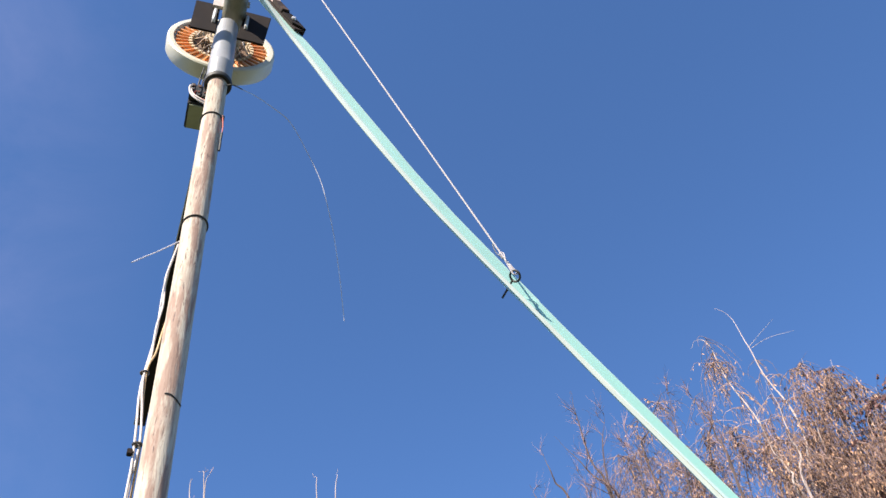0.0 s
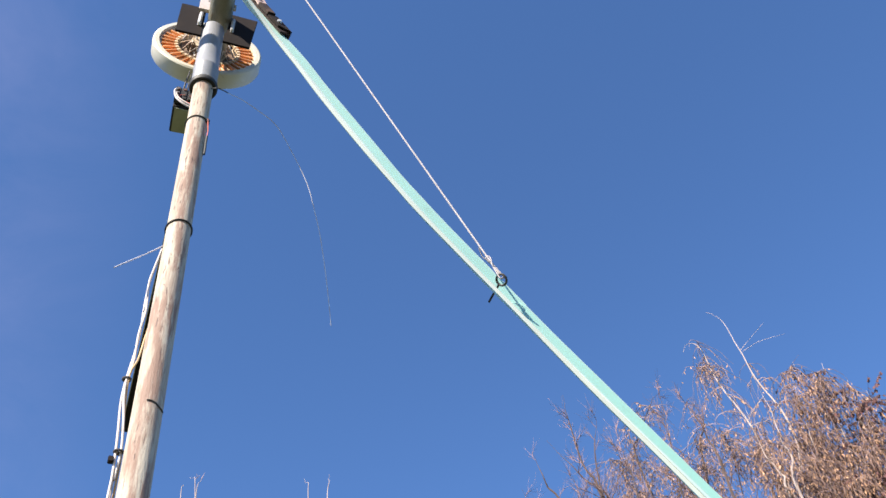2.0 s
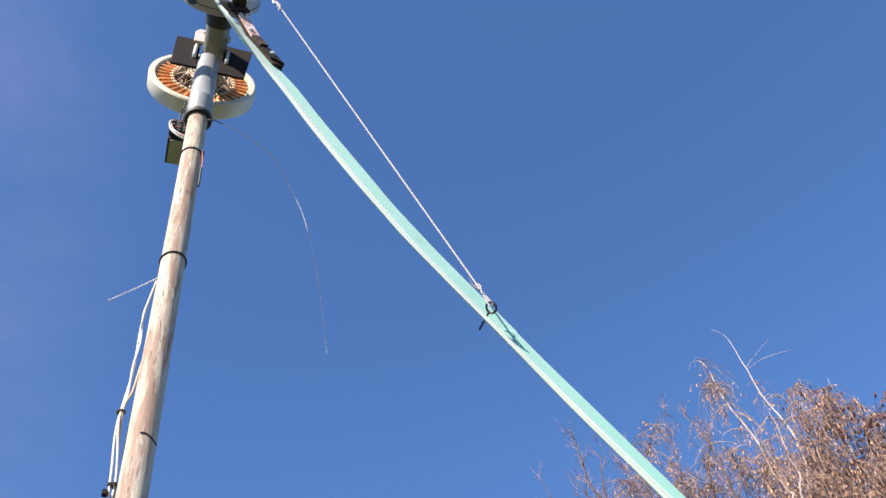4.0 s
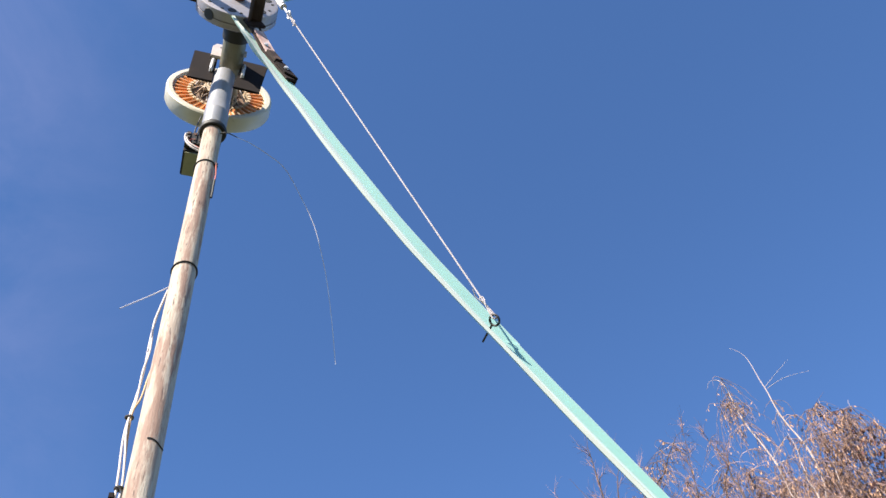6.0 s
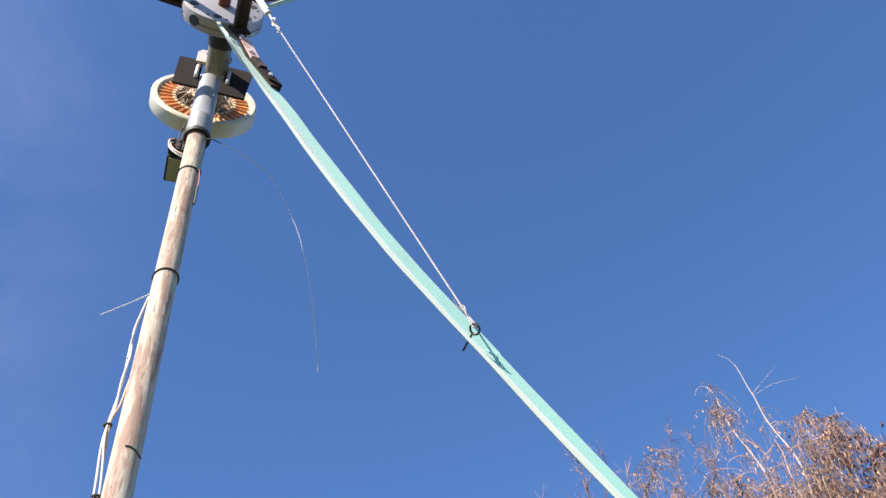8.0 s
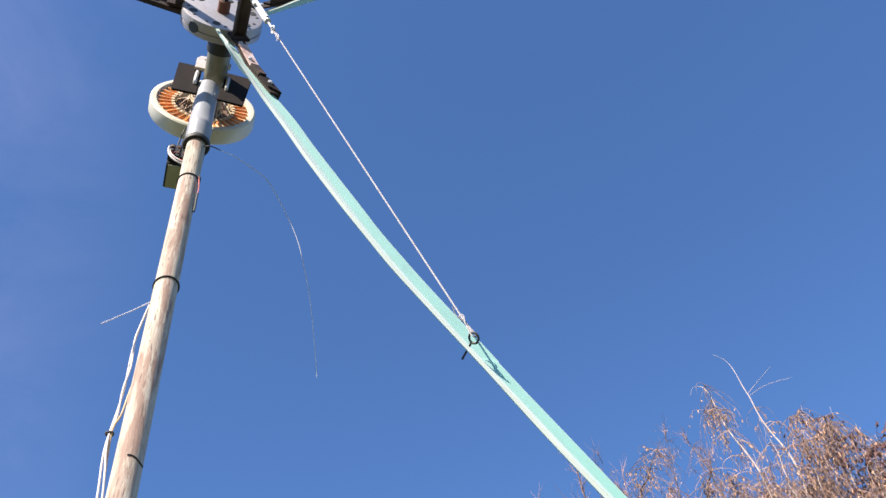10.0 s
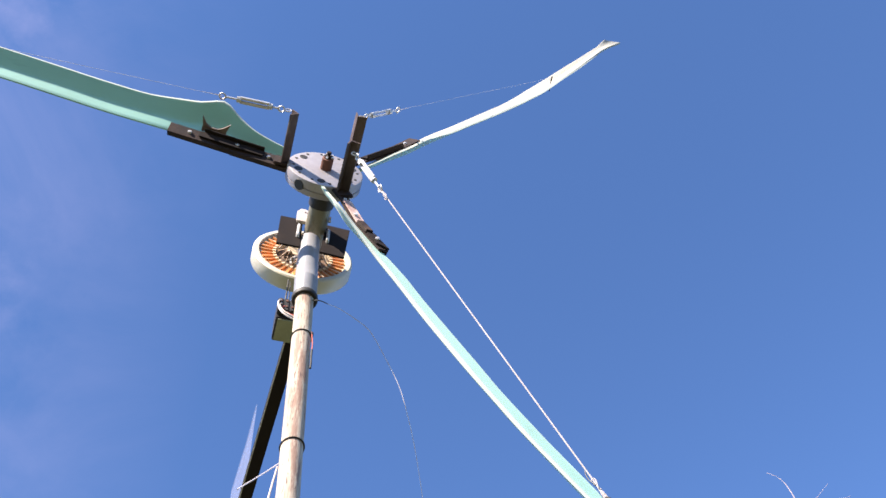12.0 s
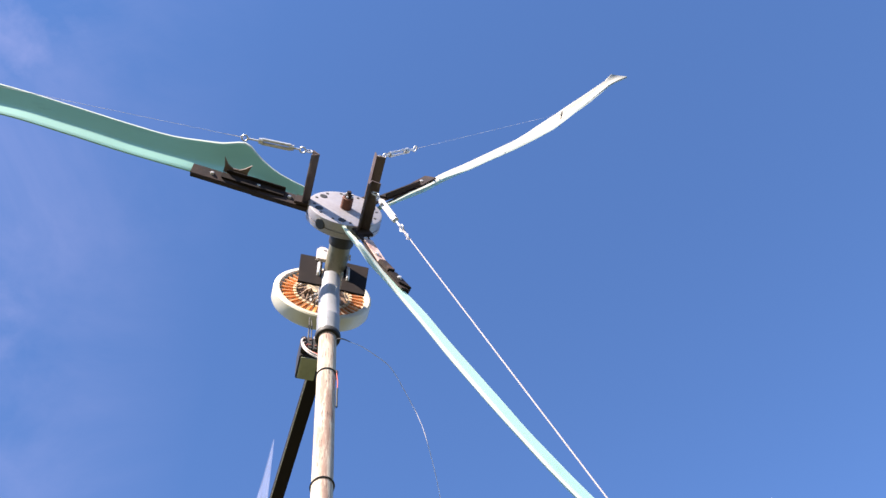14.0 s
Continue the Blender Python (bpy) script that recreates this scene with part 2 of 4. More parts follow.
GRASS = material("autumn_grass", (0.055, 0.065, 0.022), (0.09, 0.08, 0.04), 0.8, (1, 1, 1), 0.95, 0.0, 0.4, third=(0.11, 0.085, 0.05),
                 third_scale=0.2)


VANE = bpy.data.materials.new("clear_polycarbonate")
VANE.use_nodes = True
vn, vl = VANE.node_tree.nodes, VANE.node_tree.links
vb = vn["Principled BSDF"]
vb.inputs["Base Color"].default_value = (0.68, 0.69, 0.84, 1)
vb.inputs["Roughness"].default_value = 0.3
vt = vn.new("ShaderNodeBsdfTransparent")
vm = vn.new("ShaderNodeMixShader")
vnoise = vn.new("ShaderNodeTexNoise")
vnoise.inputs["Scale"].default_value = 7
vr = vn.new("ShaderNodeMapRange")
vr.inputs["To Min"].default_value, vr.inputs["To Max"].default_value = 0.06, 0.16
vl.new(vnoise.outputs["Fac"], vr.inputs["Value"])
vl.new(vr.outputs["Result"], vm.inputs["Fac"])
vl.new(vt.outputs["BSDF"], vm.inputs[1])
vl.new(vb.outputs["BSDF"], vm.inputs[2])
vl.new(vm.outputs["Shader"], vn["Material Output"].inputs["Surface"])


# ---- mesh helpers ----
def mesh_from(name, bm, mat, smooth=True, angle=35):
    bmesh.ops.recalc_face_normals(bm, faces=bm.faces)
    me = bpy.data.meshes.new(name)
    bm.to_mesh(me)
    bm.free()
    me.materials.append(mat)
    if smooth:
        me.polygons.foreach_set("use_smooth", [True] * len(me.polygons))
        me.set_sharp_from_angle(angle=radians(angle))
    return me


def part(name, bm, mat, parent, label="", m=None, smooth=True):
    """Links a bmesh (or a finished mesh) as one mesh object under a thing or a part."""
    me = mesh_from(name, bm, mat, smooth) if isinstance(bm, bmesh.types.BMesh) else bm
    ob = new(name, me)
    ob.parent = parent
    if m is not None:
        ob.matrix_basis = m
    return tagged(ob, label)


def thing(name, label, category, at=(0, 0, 0), group="", m=None):
    ob = new(name)
    ob.matrix_basis = m if m is not None else Matrix.Translation(at)
    return tagged(ob, label, category, group)


def box(bm, a, b, bevel=0.0):
    c = [(a[i] + b[i]) / 2 for i in range(3)]
    made = bmesh.ops.create_cube(bm, size=1, matrix=Matrix.Translation(c) @ Matrix.Diagonal([abs(b[i] - a[i]) for i in range(3)] + [1]))
    if bevel:
        edges = list({e for v in made["verts"] for e in v.link_edges})
        bmesh.ops.bevel(bm, geom=edges, offset=bevel, segments=2, affect="EDGES")
    return bm


def lathe(bm, profile, axis="Z", seg=48, m=Matrix()):
    """Turns (radius, height) points about an axis."""
    turn = {"Z": Matrix(), "Y": Matrix.Rotation(radians(90), 4, "X"), "X": Matrix.Rotation(radians(90), 4, "Y")}[axis]
    rings = []
    for r, h in profile:
        if r < 1e-6:
            rings.append([bm.verts.new(m @ turn @ Vector((0, 0, h)))])
        else:
            rings.append([bm.verts.new(m @ turn @ Vector((r * math.cos(2 * math.pi * k / seg), r * math.sin(2 * math.pi * k / seg), h)))
                          for k in range(seg)])
    for p, q in zip(rings, rings[1:]):
        for k in range(seg):
            a, b = p[k % len(p)], p[(k + 1) % len(p)]
            c, d = q[(k + 1) % len(q)], q[k % len(q)]
            f = list(dict.fromkeys((a, b, c, d)))
            if len(f) > 2:
                bm.faces.new(f)
    return bm


def smooth_path(points, n=8):
    """Catmull-Rom through the points."""
    p = [Vector(q) for q in points]
    p = [2 * p[0] - p[1]] + p + [2 * p[-1] - p[-2]]
    out = []
    for i in range(1, len(p) - 2):
        for k in range(n):
            t = k / n
            out.append(0.5 * (2 * p[i] + (p[i + 1] - p[i - 1]) * t + (2 * p[i - 1] - 5 * p[i] + 4 * p[i + 1] - p[i + 2]) * t * t
                              + (3 * p[i] - p[i - 1] - 3 * p[i + 1] + p[i + 2]) * t ** 3))
    return out + [p[-2]]


def tube(bm, path, radius, seg=8, closed=False, flat=1.0):
    """A tube along a path; radius is a number or one for each point."""
    path = [Vector(q) for q in path]
    n = len(path)
    radii = radius if isinstance(radius, (list, tuple)) else [radius] * n
    rings, side = [], None
    for i, q in enumerate(path):
        a = path[(i - 1) % n] if closed or i else path[0]
        b = path[(i + 1) % n] if closed or i < n - 1 else path[-1]
        d = (b - a).normalized()
        if side is None:
            side = d.orthogonal().normalized()
        side = (side - d * side.dot(d)).normalized()
        up = d.cross(side)
        rings.append([bm.verts.new(q + radii[i] * (math.cos(2 * math.pi * k / seg) * side + flat * math.sin(2 * math.pi * k / seg) * up))
                      for k in range(seg)])
    for i in range(n if closed else n - 1):
        p, q = rings[i], rings[(i + 1) % n]
        for k in range(seg):
            bm.faces.new((p[k], p[(k + 1) % seg], q[(k + 1) % seg], q[k]))
    if not closed:
        bm.faces.new(rings[0][::-1])
        bm.faces.new(rings[-1])
    return bm


def ring_path(c, r, u, v, n=16):
    c, u, v = Vector(c), Vector(u).normalized(), Vector(v).normalized()
    return [c + r * (math.cos(2 * math.pi * k / n) * u + math.sin(2 * math.pi * k / n) * v) for k in range(n)]


# ---- ground ----
bm = bmesh.new()
N = 60
for i in range(N + 1):
    for j in range(N + 1):
        x, y = ((2 * i / N - 1), (2 * j / N - 1))
        x, y = 1500 * x * abs(x) ** 1.5, 1500 * y * abs(y) ** 1.5
        near = min(1.0, math.hypot(x, y) / 4)
        bm.verts.new((x, y, 0.12 * near * noise.noise(Vector((x * 0.15, y * 0.15, 0)))))
bm.verts.ensure_lookup_table()
for i in range(N):
    for j in range(N):
        a = i * (N + 1) + j
        bm.faces.new([bm.verts[k] for k in (a, a + N + 1, a + N + 2, a + 1)])
tagged(new("ground", mesh_from("ground", bm, GRASS)), "uneven autumn grass ground under the turbine", "ground", kind="structure")

# ---- mast ----
# it leans a little: the foot stands before the head
LEAN = Matrix.Translation((-0.0022 + 0.0005 * HUB_Z, -0.0145 * HUB_Z, 0)) @ Vector((-0.0005, 0.0145, 1)).to_track_quat("Z", "Y").to_matrix().to_4x4()


def mast_axis(z):
    return Vector((-0.0022 - 0.0005 * (z - HUB_Z), 0.0145 * (z - HUB_Z), z))


MAST_R = 0.0214
mast = thing("mast", "weathered cream steel pole with brown stains standing in grass", "mast", m=LEAN)
bm = bmesh.new()
zs = [k * (HUB_Z - 0.30) / 70 for k in range(71)]
rows_ = []
for z in zs:
    ring = []
    for k in range(32):
        a = 2 * math.pi * k / 32
        r = MAST_R * (1 + 0.012 * noise.noise(Vector((math.cos(a), math.sin(a), z * 3))))
        ring.append(bm.verts.new((r * math.cos(a), r * math.sin(a), z)))
    rows_.append(ring)
for p_, q_ in zip(rows_, rows_[1:]):
    for k in range(32):
        bm.faces.new((p_[k], p_[(k + 1) % 32], q_[(k + 1) % 32], q_[k]))
bm.faces.new(rows_[-1])
part("pole", bm, POLE, mast)
bm = bmesh.new()
s0, s1 = HUB_Z - 0.343, HUB_Z - 0.05
lathe(bm, [(0.022, s0), (0.0266, s0), (0.0282, s0 + 0.003), (0.0282, s0 + 0.072), (0.0290, s0 + 0.074), (0.0290, s0 + 0.078), (0.0277, s0 + 0.08),
           (0.0277, s0 + 0.125), (0.0273, s0 + 0.128), (0.0273, s1), (0.0, s1)], seg=40)
part("sleeve", bm, SLEEVE, mast, "pale grey metal sleeve")
bm = bmesh.new()
lathe(bm, [(0.0215, s0 - 0.012), (0.0295, s0 - 0.013), (0.0315, s0 - 0.009), (0.0315, s0 - 0.002), (0.0300, s0 + 0.002), (0.0215, s0 + 0.001)], seg=40)
part("collar", bm, RUBBER, mast, "black rubber collar")

# ---- nacelle pipe with its plates ----
nacelle = thing("nacelle", "grey zinc pipe with two black plates on the mast head", "bearing pipe", (0.009, 0, HUB_Z))
bm = bmesh.new()
lathe(bm, [(0.0, 0.115), (0.026, 0.115), (0.029, 0.112), (0.029, -0.06), (0.029, -0.112), (0.0, -0.112)], "Y", 40,
      Matrix.Rotation(math.pi, 4, "Z"))
part("pipe", bm, PIPE, nacelle)
# black collar and cap model the shade inside the pipe's open end
bm = bmesh.new()
lathe(bm, [(0.0295, 0.086), (0.0325, 0.087), (0.0335, 0.091), (0.0335, 0.130), (0.030, 0.136), (0.02, 0.15), (0.0, 0.15)], "Y", 40)
part("seal", bm, RUBBER, nacelle, "black cap as the dark open pipe mouth")
for cx, cz, wd, ht, lean in ((-0.0665, -0.043, 0.061, 0.154, 0.5), (0.054, -0.050, 0.065, 0.158, 5.0)):
    bm = bmesh.new()
    box(bm, (cx - wd / 2, -0.018, cz - ht / 2), (cx + wd / 2, -0.012, cz + ht / 2), 0.001)
    bmesh.ops.rotate(bm, cent=(cx, -0.015, cz), matrix=Matrix.Rotation(radians(lean), 3, "Y"), verts=bm.verts)
    part("side_plate", bm, BOOMBLACK, nacelle, "black square steel plate")
for x in (-0.045, 0.034):
    bm = bmesh.new()
    tube(bm, smooth_path([(x, -0.018, -0.010), (x, -0.026, -0.018), (x - 0.001, -0.026, -0.062), (x - 0.001, -0.018, -0.070)], 4), 0.0045, 8)
    part("clamp_bolt", bm, ZINC, nacelle, "bright zinc clamp bolt")
bm = bmesh.new()
lug_rim = [(-0.054, 0.008), (-0.054, 0.066), (-0.045, 0.082), (-0.031, 0.082), (-0.022, 0.072), (-0.022, 0.008)]
for y in (-0.027, -0.017):
    bm.faces.new([bm.verts.new((x, y, z)) for x, z in lug_rim])
bm.verts.ensure_lookup_table()
for k in range(6):
    bm.faces.new([bm.verts[i] for i in (k, (k + 1) % 6, 6 + (k + 1) % 6, 6 + k)])
bmesh.ops.bevel(bm, geom=list(bm.edges), offset=0.0015, segments=2, affect="EDGES")
lug = part("lug", bm, WIRE_W, nacelle, "white plastic lug with cut corners")
bm = bmesh.new()
lathe(bm, [(0.0, -0.0004), (0.0036, -0.0004), (0.0036, 0.001)], "Y", 12, Matrix.Translation((-0.031, -0.0272, 0.060)))
part("lug_hole", bm, RUBBER, lug, "dark screw hole")
bm = bmesh.new()
for z in (0.012, -0.006):
    lathe(bm, [(0, 0.004), (0.004, 0.003), (0.0045, -0.003), (0, -0.004)], "X", 10, Matrix.Translation((0.031, -0.055, z - 0.012)))
part("grease_nipple", bm, ZINC, nacelle)

# ---- generator behind the mast ----
gen = thing("generator", "cream washing-machine motor with copper windings behind the mast", "generator",
            m=Matrix.Translation((-0.0075, 0.0706, HUB_Z + 0.0061)) @ Matrix.Scale(0.977, 4))
bm = bmesh.new()
flip = Matrix.Rotation(math.pi, 4, "Z")    # heights now run to the back
lathe(bm, [(0.122, 0.03), (0.122, 0.004), (0.124, 0.0), (0.135, 0.0), (0.139, 0.003), (0.140, 0.008), (0.140, 0.040), (0.136, 0.047),
           (0.06, 0.052), (0.0, 0.052)], "Y", 96, flip)
part("drum", bm, CREAM, gen)
bm = bmesh.new()
lathe(bm, [(0.1225, 0.0095), (0.078, 0.0095), (0.075, 0.014), (0.073, 0.030)], "Y", 72, flip)
part("bobbin_ring", bm, TOOTH, gen, "cream bobbin ring")
bm = bmesh.new()
lathe(bm, [(0.073, 0.022), (0.070, 0.018), (0.052, 0.016), (0.050, 0.028), (0.0, 0.030)], "Y", 72, flip)
part("core", bm, INNER, gen, "brown stator core")
POLES = 36
bm = bmesh.new()
box(bm, (0.084, 0.0045, -0.0044), (0.1185, 0.020, 0.0044), 0.0020)
coil_me = mesh_from("coil", bm, COPPER)
bm = bmesh.new()
box(bm, (0.0755, 0.0035, -0.0040), (0.0850, 0.022, 0.0040), 0.001)
bob_me = mesh_from("bobbin_end", bm, TOOTH)
for k in range(POLES):
    turn = Matrix.Rotation(2 * math.pi * k / POLES, 4, "Y")
    c = part("coil", coil_me, None, gen, m=turn)
    part("bobbin_end", bob_me, None, c)
rng = random.Random(5)
for count, lead_mat, lead_label in ((12, LEADTAN, "tangle of tan lead wires"), (8, WIRE_W, "tangle of pale lead wires"), (3, WIRE_B, "loops of black lead wire")):
    bm = bmesh.new()
    for k in range(count):
        a0 = rng.uniform(0, 6.28)
        a1 = a0 + rng.uniform(0.3, 1.1)
        r0, r1 = rng.uniform(0.062, 0.076), rng.uniform(0.042, 0.07)
        am, rm = (a0 + a1) / 2, rng.uniform(0.04, 0.068)
        tube(bm, smooth_path([(r0 * math.cos(a0), 0.012, r0 * math.sin(a0)), (rm * math.cos(am), -0.004 - rng.uniform(0, 0.016), rm * math.sin(am)),
                              (r1 * math.cos(a1), 0.014, r1 * math.sin(a1))], 5), rng.uniform(0.0012, 0.0028), 5)
    tagged(part("leads", bm, lead_mat, gen, lead_label), kind="stuff")
# folded card between the leads and the core
bm = bmesh.new()
box(bm, (-0.046, 0.002, 0.004), (-0.010, 0.006, 0.040), 0.001)
bmesh.ops.rotate(bm, cent=(-0.03, 0.004, 0.02), matrix=Matrix.Rotation(radians(22), 3, "Y") @ Matrix.Rotation(radians(14), 3, "X"), verts=bm.verts)
part("insulating_card", bm, TOOTH, gen, "tan insulating card")
bm = bmesh.new()
lathe(bm, [(0, -0.022), (0.012, -0.022), (0.014, -0.018), (0.014, 0.02), (0.03, 0.022), (0.034, 0.03)], "Y", 24, flip)
part("shaft_boss", bm, GALV, gen, "grey steel shaft boss")

# ---- rotor ----
HUB_Y = -0.195
PHI = math.degrees(-1.1443)
ROTOR_AT = pose(0, HUB_Y, HUB_Z - 0.0034, 1.0)
rotor = thing("rotor", "three-bladed rotor with aqua plastic blades and grey hub", "wind rotor", m=ROTOR_AT)
bm = bmesh.new()
lathe(bm, [(0.0, 0.0), (0.094, 0.0), (0.098, 0.0015), (0.0995, 0.005), (0.0995, 0.024), (0.0965, 0.0245), (0.0965, 0.0265), (0.0995, 0.027),
           (0.0995, 0.040), (0.095, 0.044), (0.05, 0.046), (0.0, 0.046)], "Y", 80, flip)
hub = part("hub", bm, HUBMET, rotor, "round grey alloy hub")
bm = bmesh.new()
lathe(bm, [(0, 0.0004), (0.0, -0.0012), (0.0098, -0.0012), (0.0115, 0.0004)], "Y", 20, flip)
hole_me = mesh_from("bolt_hole", bm, RUBBER)
bm = bmesh.new()
lathe(bm, [(0, 0.0004), (0.0, -0.001), (0.0038, -0.001), (0.0046, 0.0004)], "Y", 14, flip)
pin_me = mesh_from("pin_hole", bm, RUBBER)
for k in range(6):
    a = radians(23 + 60 * k)
    part("bolt_hole", hole_me, None, hub, "dark bolt hole", Matrix.Translation((0.076 * math.cos(a), 0, 0.076 * math.sin(a))))
    for da, rr_ in ((16, 0.084), (-16, 0.084)):
        a2 = a + radians(da)
        part("pin_hole", pin_me, None, hub, "", Matrix.Translation((rr_ * math.cos(a2), 0, rr_ * math.sin(a2))))
bm = bmesh.new()
lathe(bm, [(0.0, 0.1006), (0.0140, 0.1002), (0.0155, 0.0985), (0.0155, 0.085), (0, 0.085)], "X", 24, Matrix.Rotation(-radians(231), 4, "Y") @ Matrix.Translation((0, 0.022, 0)))
part("side_bore", bm, RUBBER, hub, "black bore in the rim")
bm = bmesh.new()
lathe(bm, [(0.015, 0.0), (0.015, -0.030), (0.012, -0.032), (0.0, -0.032)], "Y", 20, flip)
part("axle_stub", bm, RUSTRED, hub, "rusty red axle stub")
bm = bmesh.new()
lathe(bm, [(0.0, -0.03), (0.009, -0.032), (0.0095, -0.04), (0.006, -0.042), (0.006, -0.049), (0, -0.050)], "Y", 6, flip)
part("axle_nut", bm, RUST, hub, "dark axle nut")
bm = bmesh.new()
for a in range(5):
    an = a * 1.256
    lathe(bm, [(0, -0.034), (0.003, -0.035), (0.0032, -0.039), (0, -0.04)], "Y", 8, flip @ Matrix.Translation((0.0125 * math.cos(an), 0, 0.0125 * math.sin(an))))
part("locking_wire", bm, ZINC, hub, "bright split pin ends")

# blade outline: radius, trailing and leading edge as (across, fore-aft)
RHO = [0.10, 0.15, 0.20, 0.25, 0.30, 0.36, 0.40, 0.50, 0.60, 0.75, 0.90, 1.05, 1.20, 1.35, 1.50, 1.70, 1.90, 2.112]
TE_T = [-0.055, -0.0635, -0.073, -0.093, -0.114, -0.1030, -0.100, -0.097, -0.099, -0.1065, -0.110, -0.106, -0.090, -0.071, -0.056, -0.031, -0.010, -0.008]
TE_Y = [-0.002, -0.010, -0.022, -0.041, -0.066, -0.0537, -0.0495, -0.041, -0.0445, -0.052, -0.0605, -0.0655, -0.0665, -0.0685, -0.072, -0.078, -0.083, -0.086]
LE_T = [-0.020, -0.020, -0.0199, -0.0196, -0.0193, -0.0186, -0.0178, -0.0165, -0.0200, -0.0255, -0.0290, -0.0190, -0.0015, 0.0106, 0.0189, 0.0268, 0.0360, 0.0400]
LE_Y = [0.0266, 0.0242, 0.0218, 0.0193, 0.0168, 0.0138, 0.0116, 0.0060, 0.0022, -0.0075, -0.0155, -0.0165, -0.0165, -0.0224, -0.0352, -0.0549, -0.0740, -0.0945]


def spline(xs, ys, x):
    """Smooth interpolation with limited slopes."""
    i = min(max(int(np.searchsorted(xs, x)) - 1, 0), len(xs) - 2)
    h = xs[i + 1] - xs[i]

    def slope(j):
        if j == 0 or j == len(xs) - 1:
            k = min(j, len(xs) - 2)
            return (ys[k + 1] - ys[k]) / (xs[k + 1] - xs[k])
        d0, d1 = (ys[j] - ys[j - 1]) / (xs[j] - xs[j - 1]), (ys[j + 1] - ys[j]) / (xs[j + 1] - xs[j])
        return 0.0 if d0 * d1 <= 0 else 2 * d0 * d1 / (d0 + d1)
    t = (x - xs[i]) / h
    return ((2 * t ** 3 - 3 * t * t + 1) * ys[i] + (t ** 3 - 2 * t * t + t) * h * slope(i)
            + (3 * t * t - 2 * t ** 3) * ys[i + 1] + (t ** 3 - t * t) * h * slope(i + 1))


SAG = 0.12


def blade_mesh(lip, cream_front=False):
    """A length of pipe wall cut to a blade: concave to the front, 5 mm thick. lip: a little doubled strip on the
    leading edge.
    cream_front: the front is cream."""
    bm = bmesh.new()
    across, wall, sections = 18, 0.0075, []
    stations = sorted(set([0.10 + 2.012 * k / 110 for k in range(111)] + [1.297, 1.303]))
    for rho in stations:
        te = Vector((spline(RHO, TE_T, rho), spline(RHO, TE_Y, rho)))
        le = Vector((spline(RHO, LE_T, rho), spline(RHO, LE_Y, rho)))
        if lip and 1.16 < rho < 1.30:
            le += Vector((0.0055, 0.0035)) * min(1.0, (rho - 1.16) / 0.08)
        chord = le - te
        normal = Vector((-chord.y, chord.x)).normalized()
        te = te - normal * wall * 0.5
        chord = le - te
        sag = SAG * chord.length * (1.0 - 0.65 * max(0.0, rho - 1.65) / 0.462)
        along = chord.normalized()
        mid = []
        for k in range(across + 1):
            s = k / across
            # flat behind, turned down towards the leading edge
            h = min(s / 0.6, (1 - s) / 0.4)
            h = h if h < 0.8 else 0.8 + 0.2 * (1 - ((1 - h) / 0.2) ** 2) * 0.55
            mid.append(te + chord * s + normal * sag * h)
        inner, outer = [], []
        for k, c in enumerate(mid):
            d = (mid[min(k + 1, across)] - mid[max(k - 1, 0)]).normalized()
            nn = Vector((-d.y, d.x))
            w2 = wall * 0.5 * (0.55 if k in (0, across) else 1.0)
            c1, c2 = c - nn * w2, c + nn * w2
            if k == 0:
                c1 = c1 + along * 0.0045
            # the tip is sawn off aslant
            x = rho if rho < 1.9 else 1.9 + (rho - 1.9) * (0.150 - 0.085 * k / across) / 0.212
            inner.append(bm.verts.new((x, c1.y, c1.x)))
            outer.append(bm.verts.new((x, c2.y, c2.x)))
        sections.append(inner + outer[::-1])
    n = len(sections[0])
    for p, q in zip(sections, sections[1:]):
        for k in range(n):
            f = bm.faces.new((p[k], p[(k + 1) % n], q[(k + 1) % n], q[k]))
            # the sawn trailing edge is pale; on one blade the whole front is cream
            f.material_index = 2 if cream_front and k < across + 1 else 1 if k in (0, n - 1) else 0
    bm.faces.new(sections[0][::-1])
    bm.faces.new(sections[-1])
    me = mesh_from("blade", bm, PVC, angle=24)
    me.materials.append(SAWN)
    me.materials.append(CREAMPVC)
    return me


def turned(k):
    return Matrix.Rotation(-radians(PHI + 120 * k), 4, "Y")


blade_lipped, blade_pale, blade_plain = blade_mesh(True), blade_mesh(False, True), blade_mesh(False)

# root bracket: a channel, an angle bar bolted on it, and a torn two-horned plate
IN_R, IN_T, IN_Y = [0.09, 0.25, 0.42], [-0.0155, -0.0360, -0.0360], [0.0100, 0.0090, -0.0030]


def bracket_point(v):
    """From along, across and height on the bracket to the blade's own axes."""
    rho, a, h = v
    t = float(np.interp(rho, IN_R, IN_T)) + 0.966 * a + 0.257 * h
    y = float(np.interp(rho, IN_R, IN_Y)) + 0.257 * a - 0.966 * h
    return Vector((rho, y, t))


def bracket_mesh(name, boxes, mat, slant=0.0):
    bm = bmesh.new()
    for a, z in boxes:
        box(bm, a, z, 0.001)
    for v in bm.verts:
        if v.co.x > 0.39:
            v.co.x += slant * (v.co.y - 0.034)
    for v in bm.verts:
        v.co = bracket_point(v.co)
    return mesh_from(name, bm, mat)


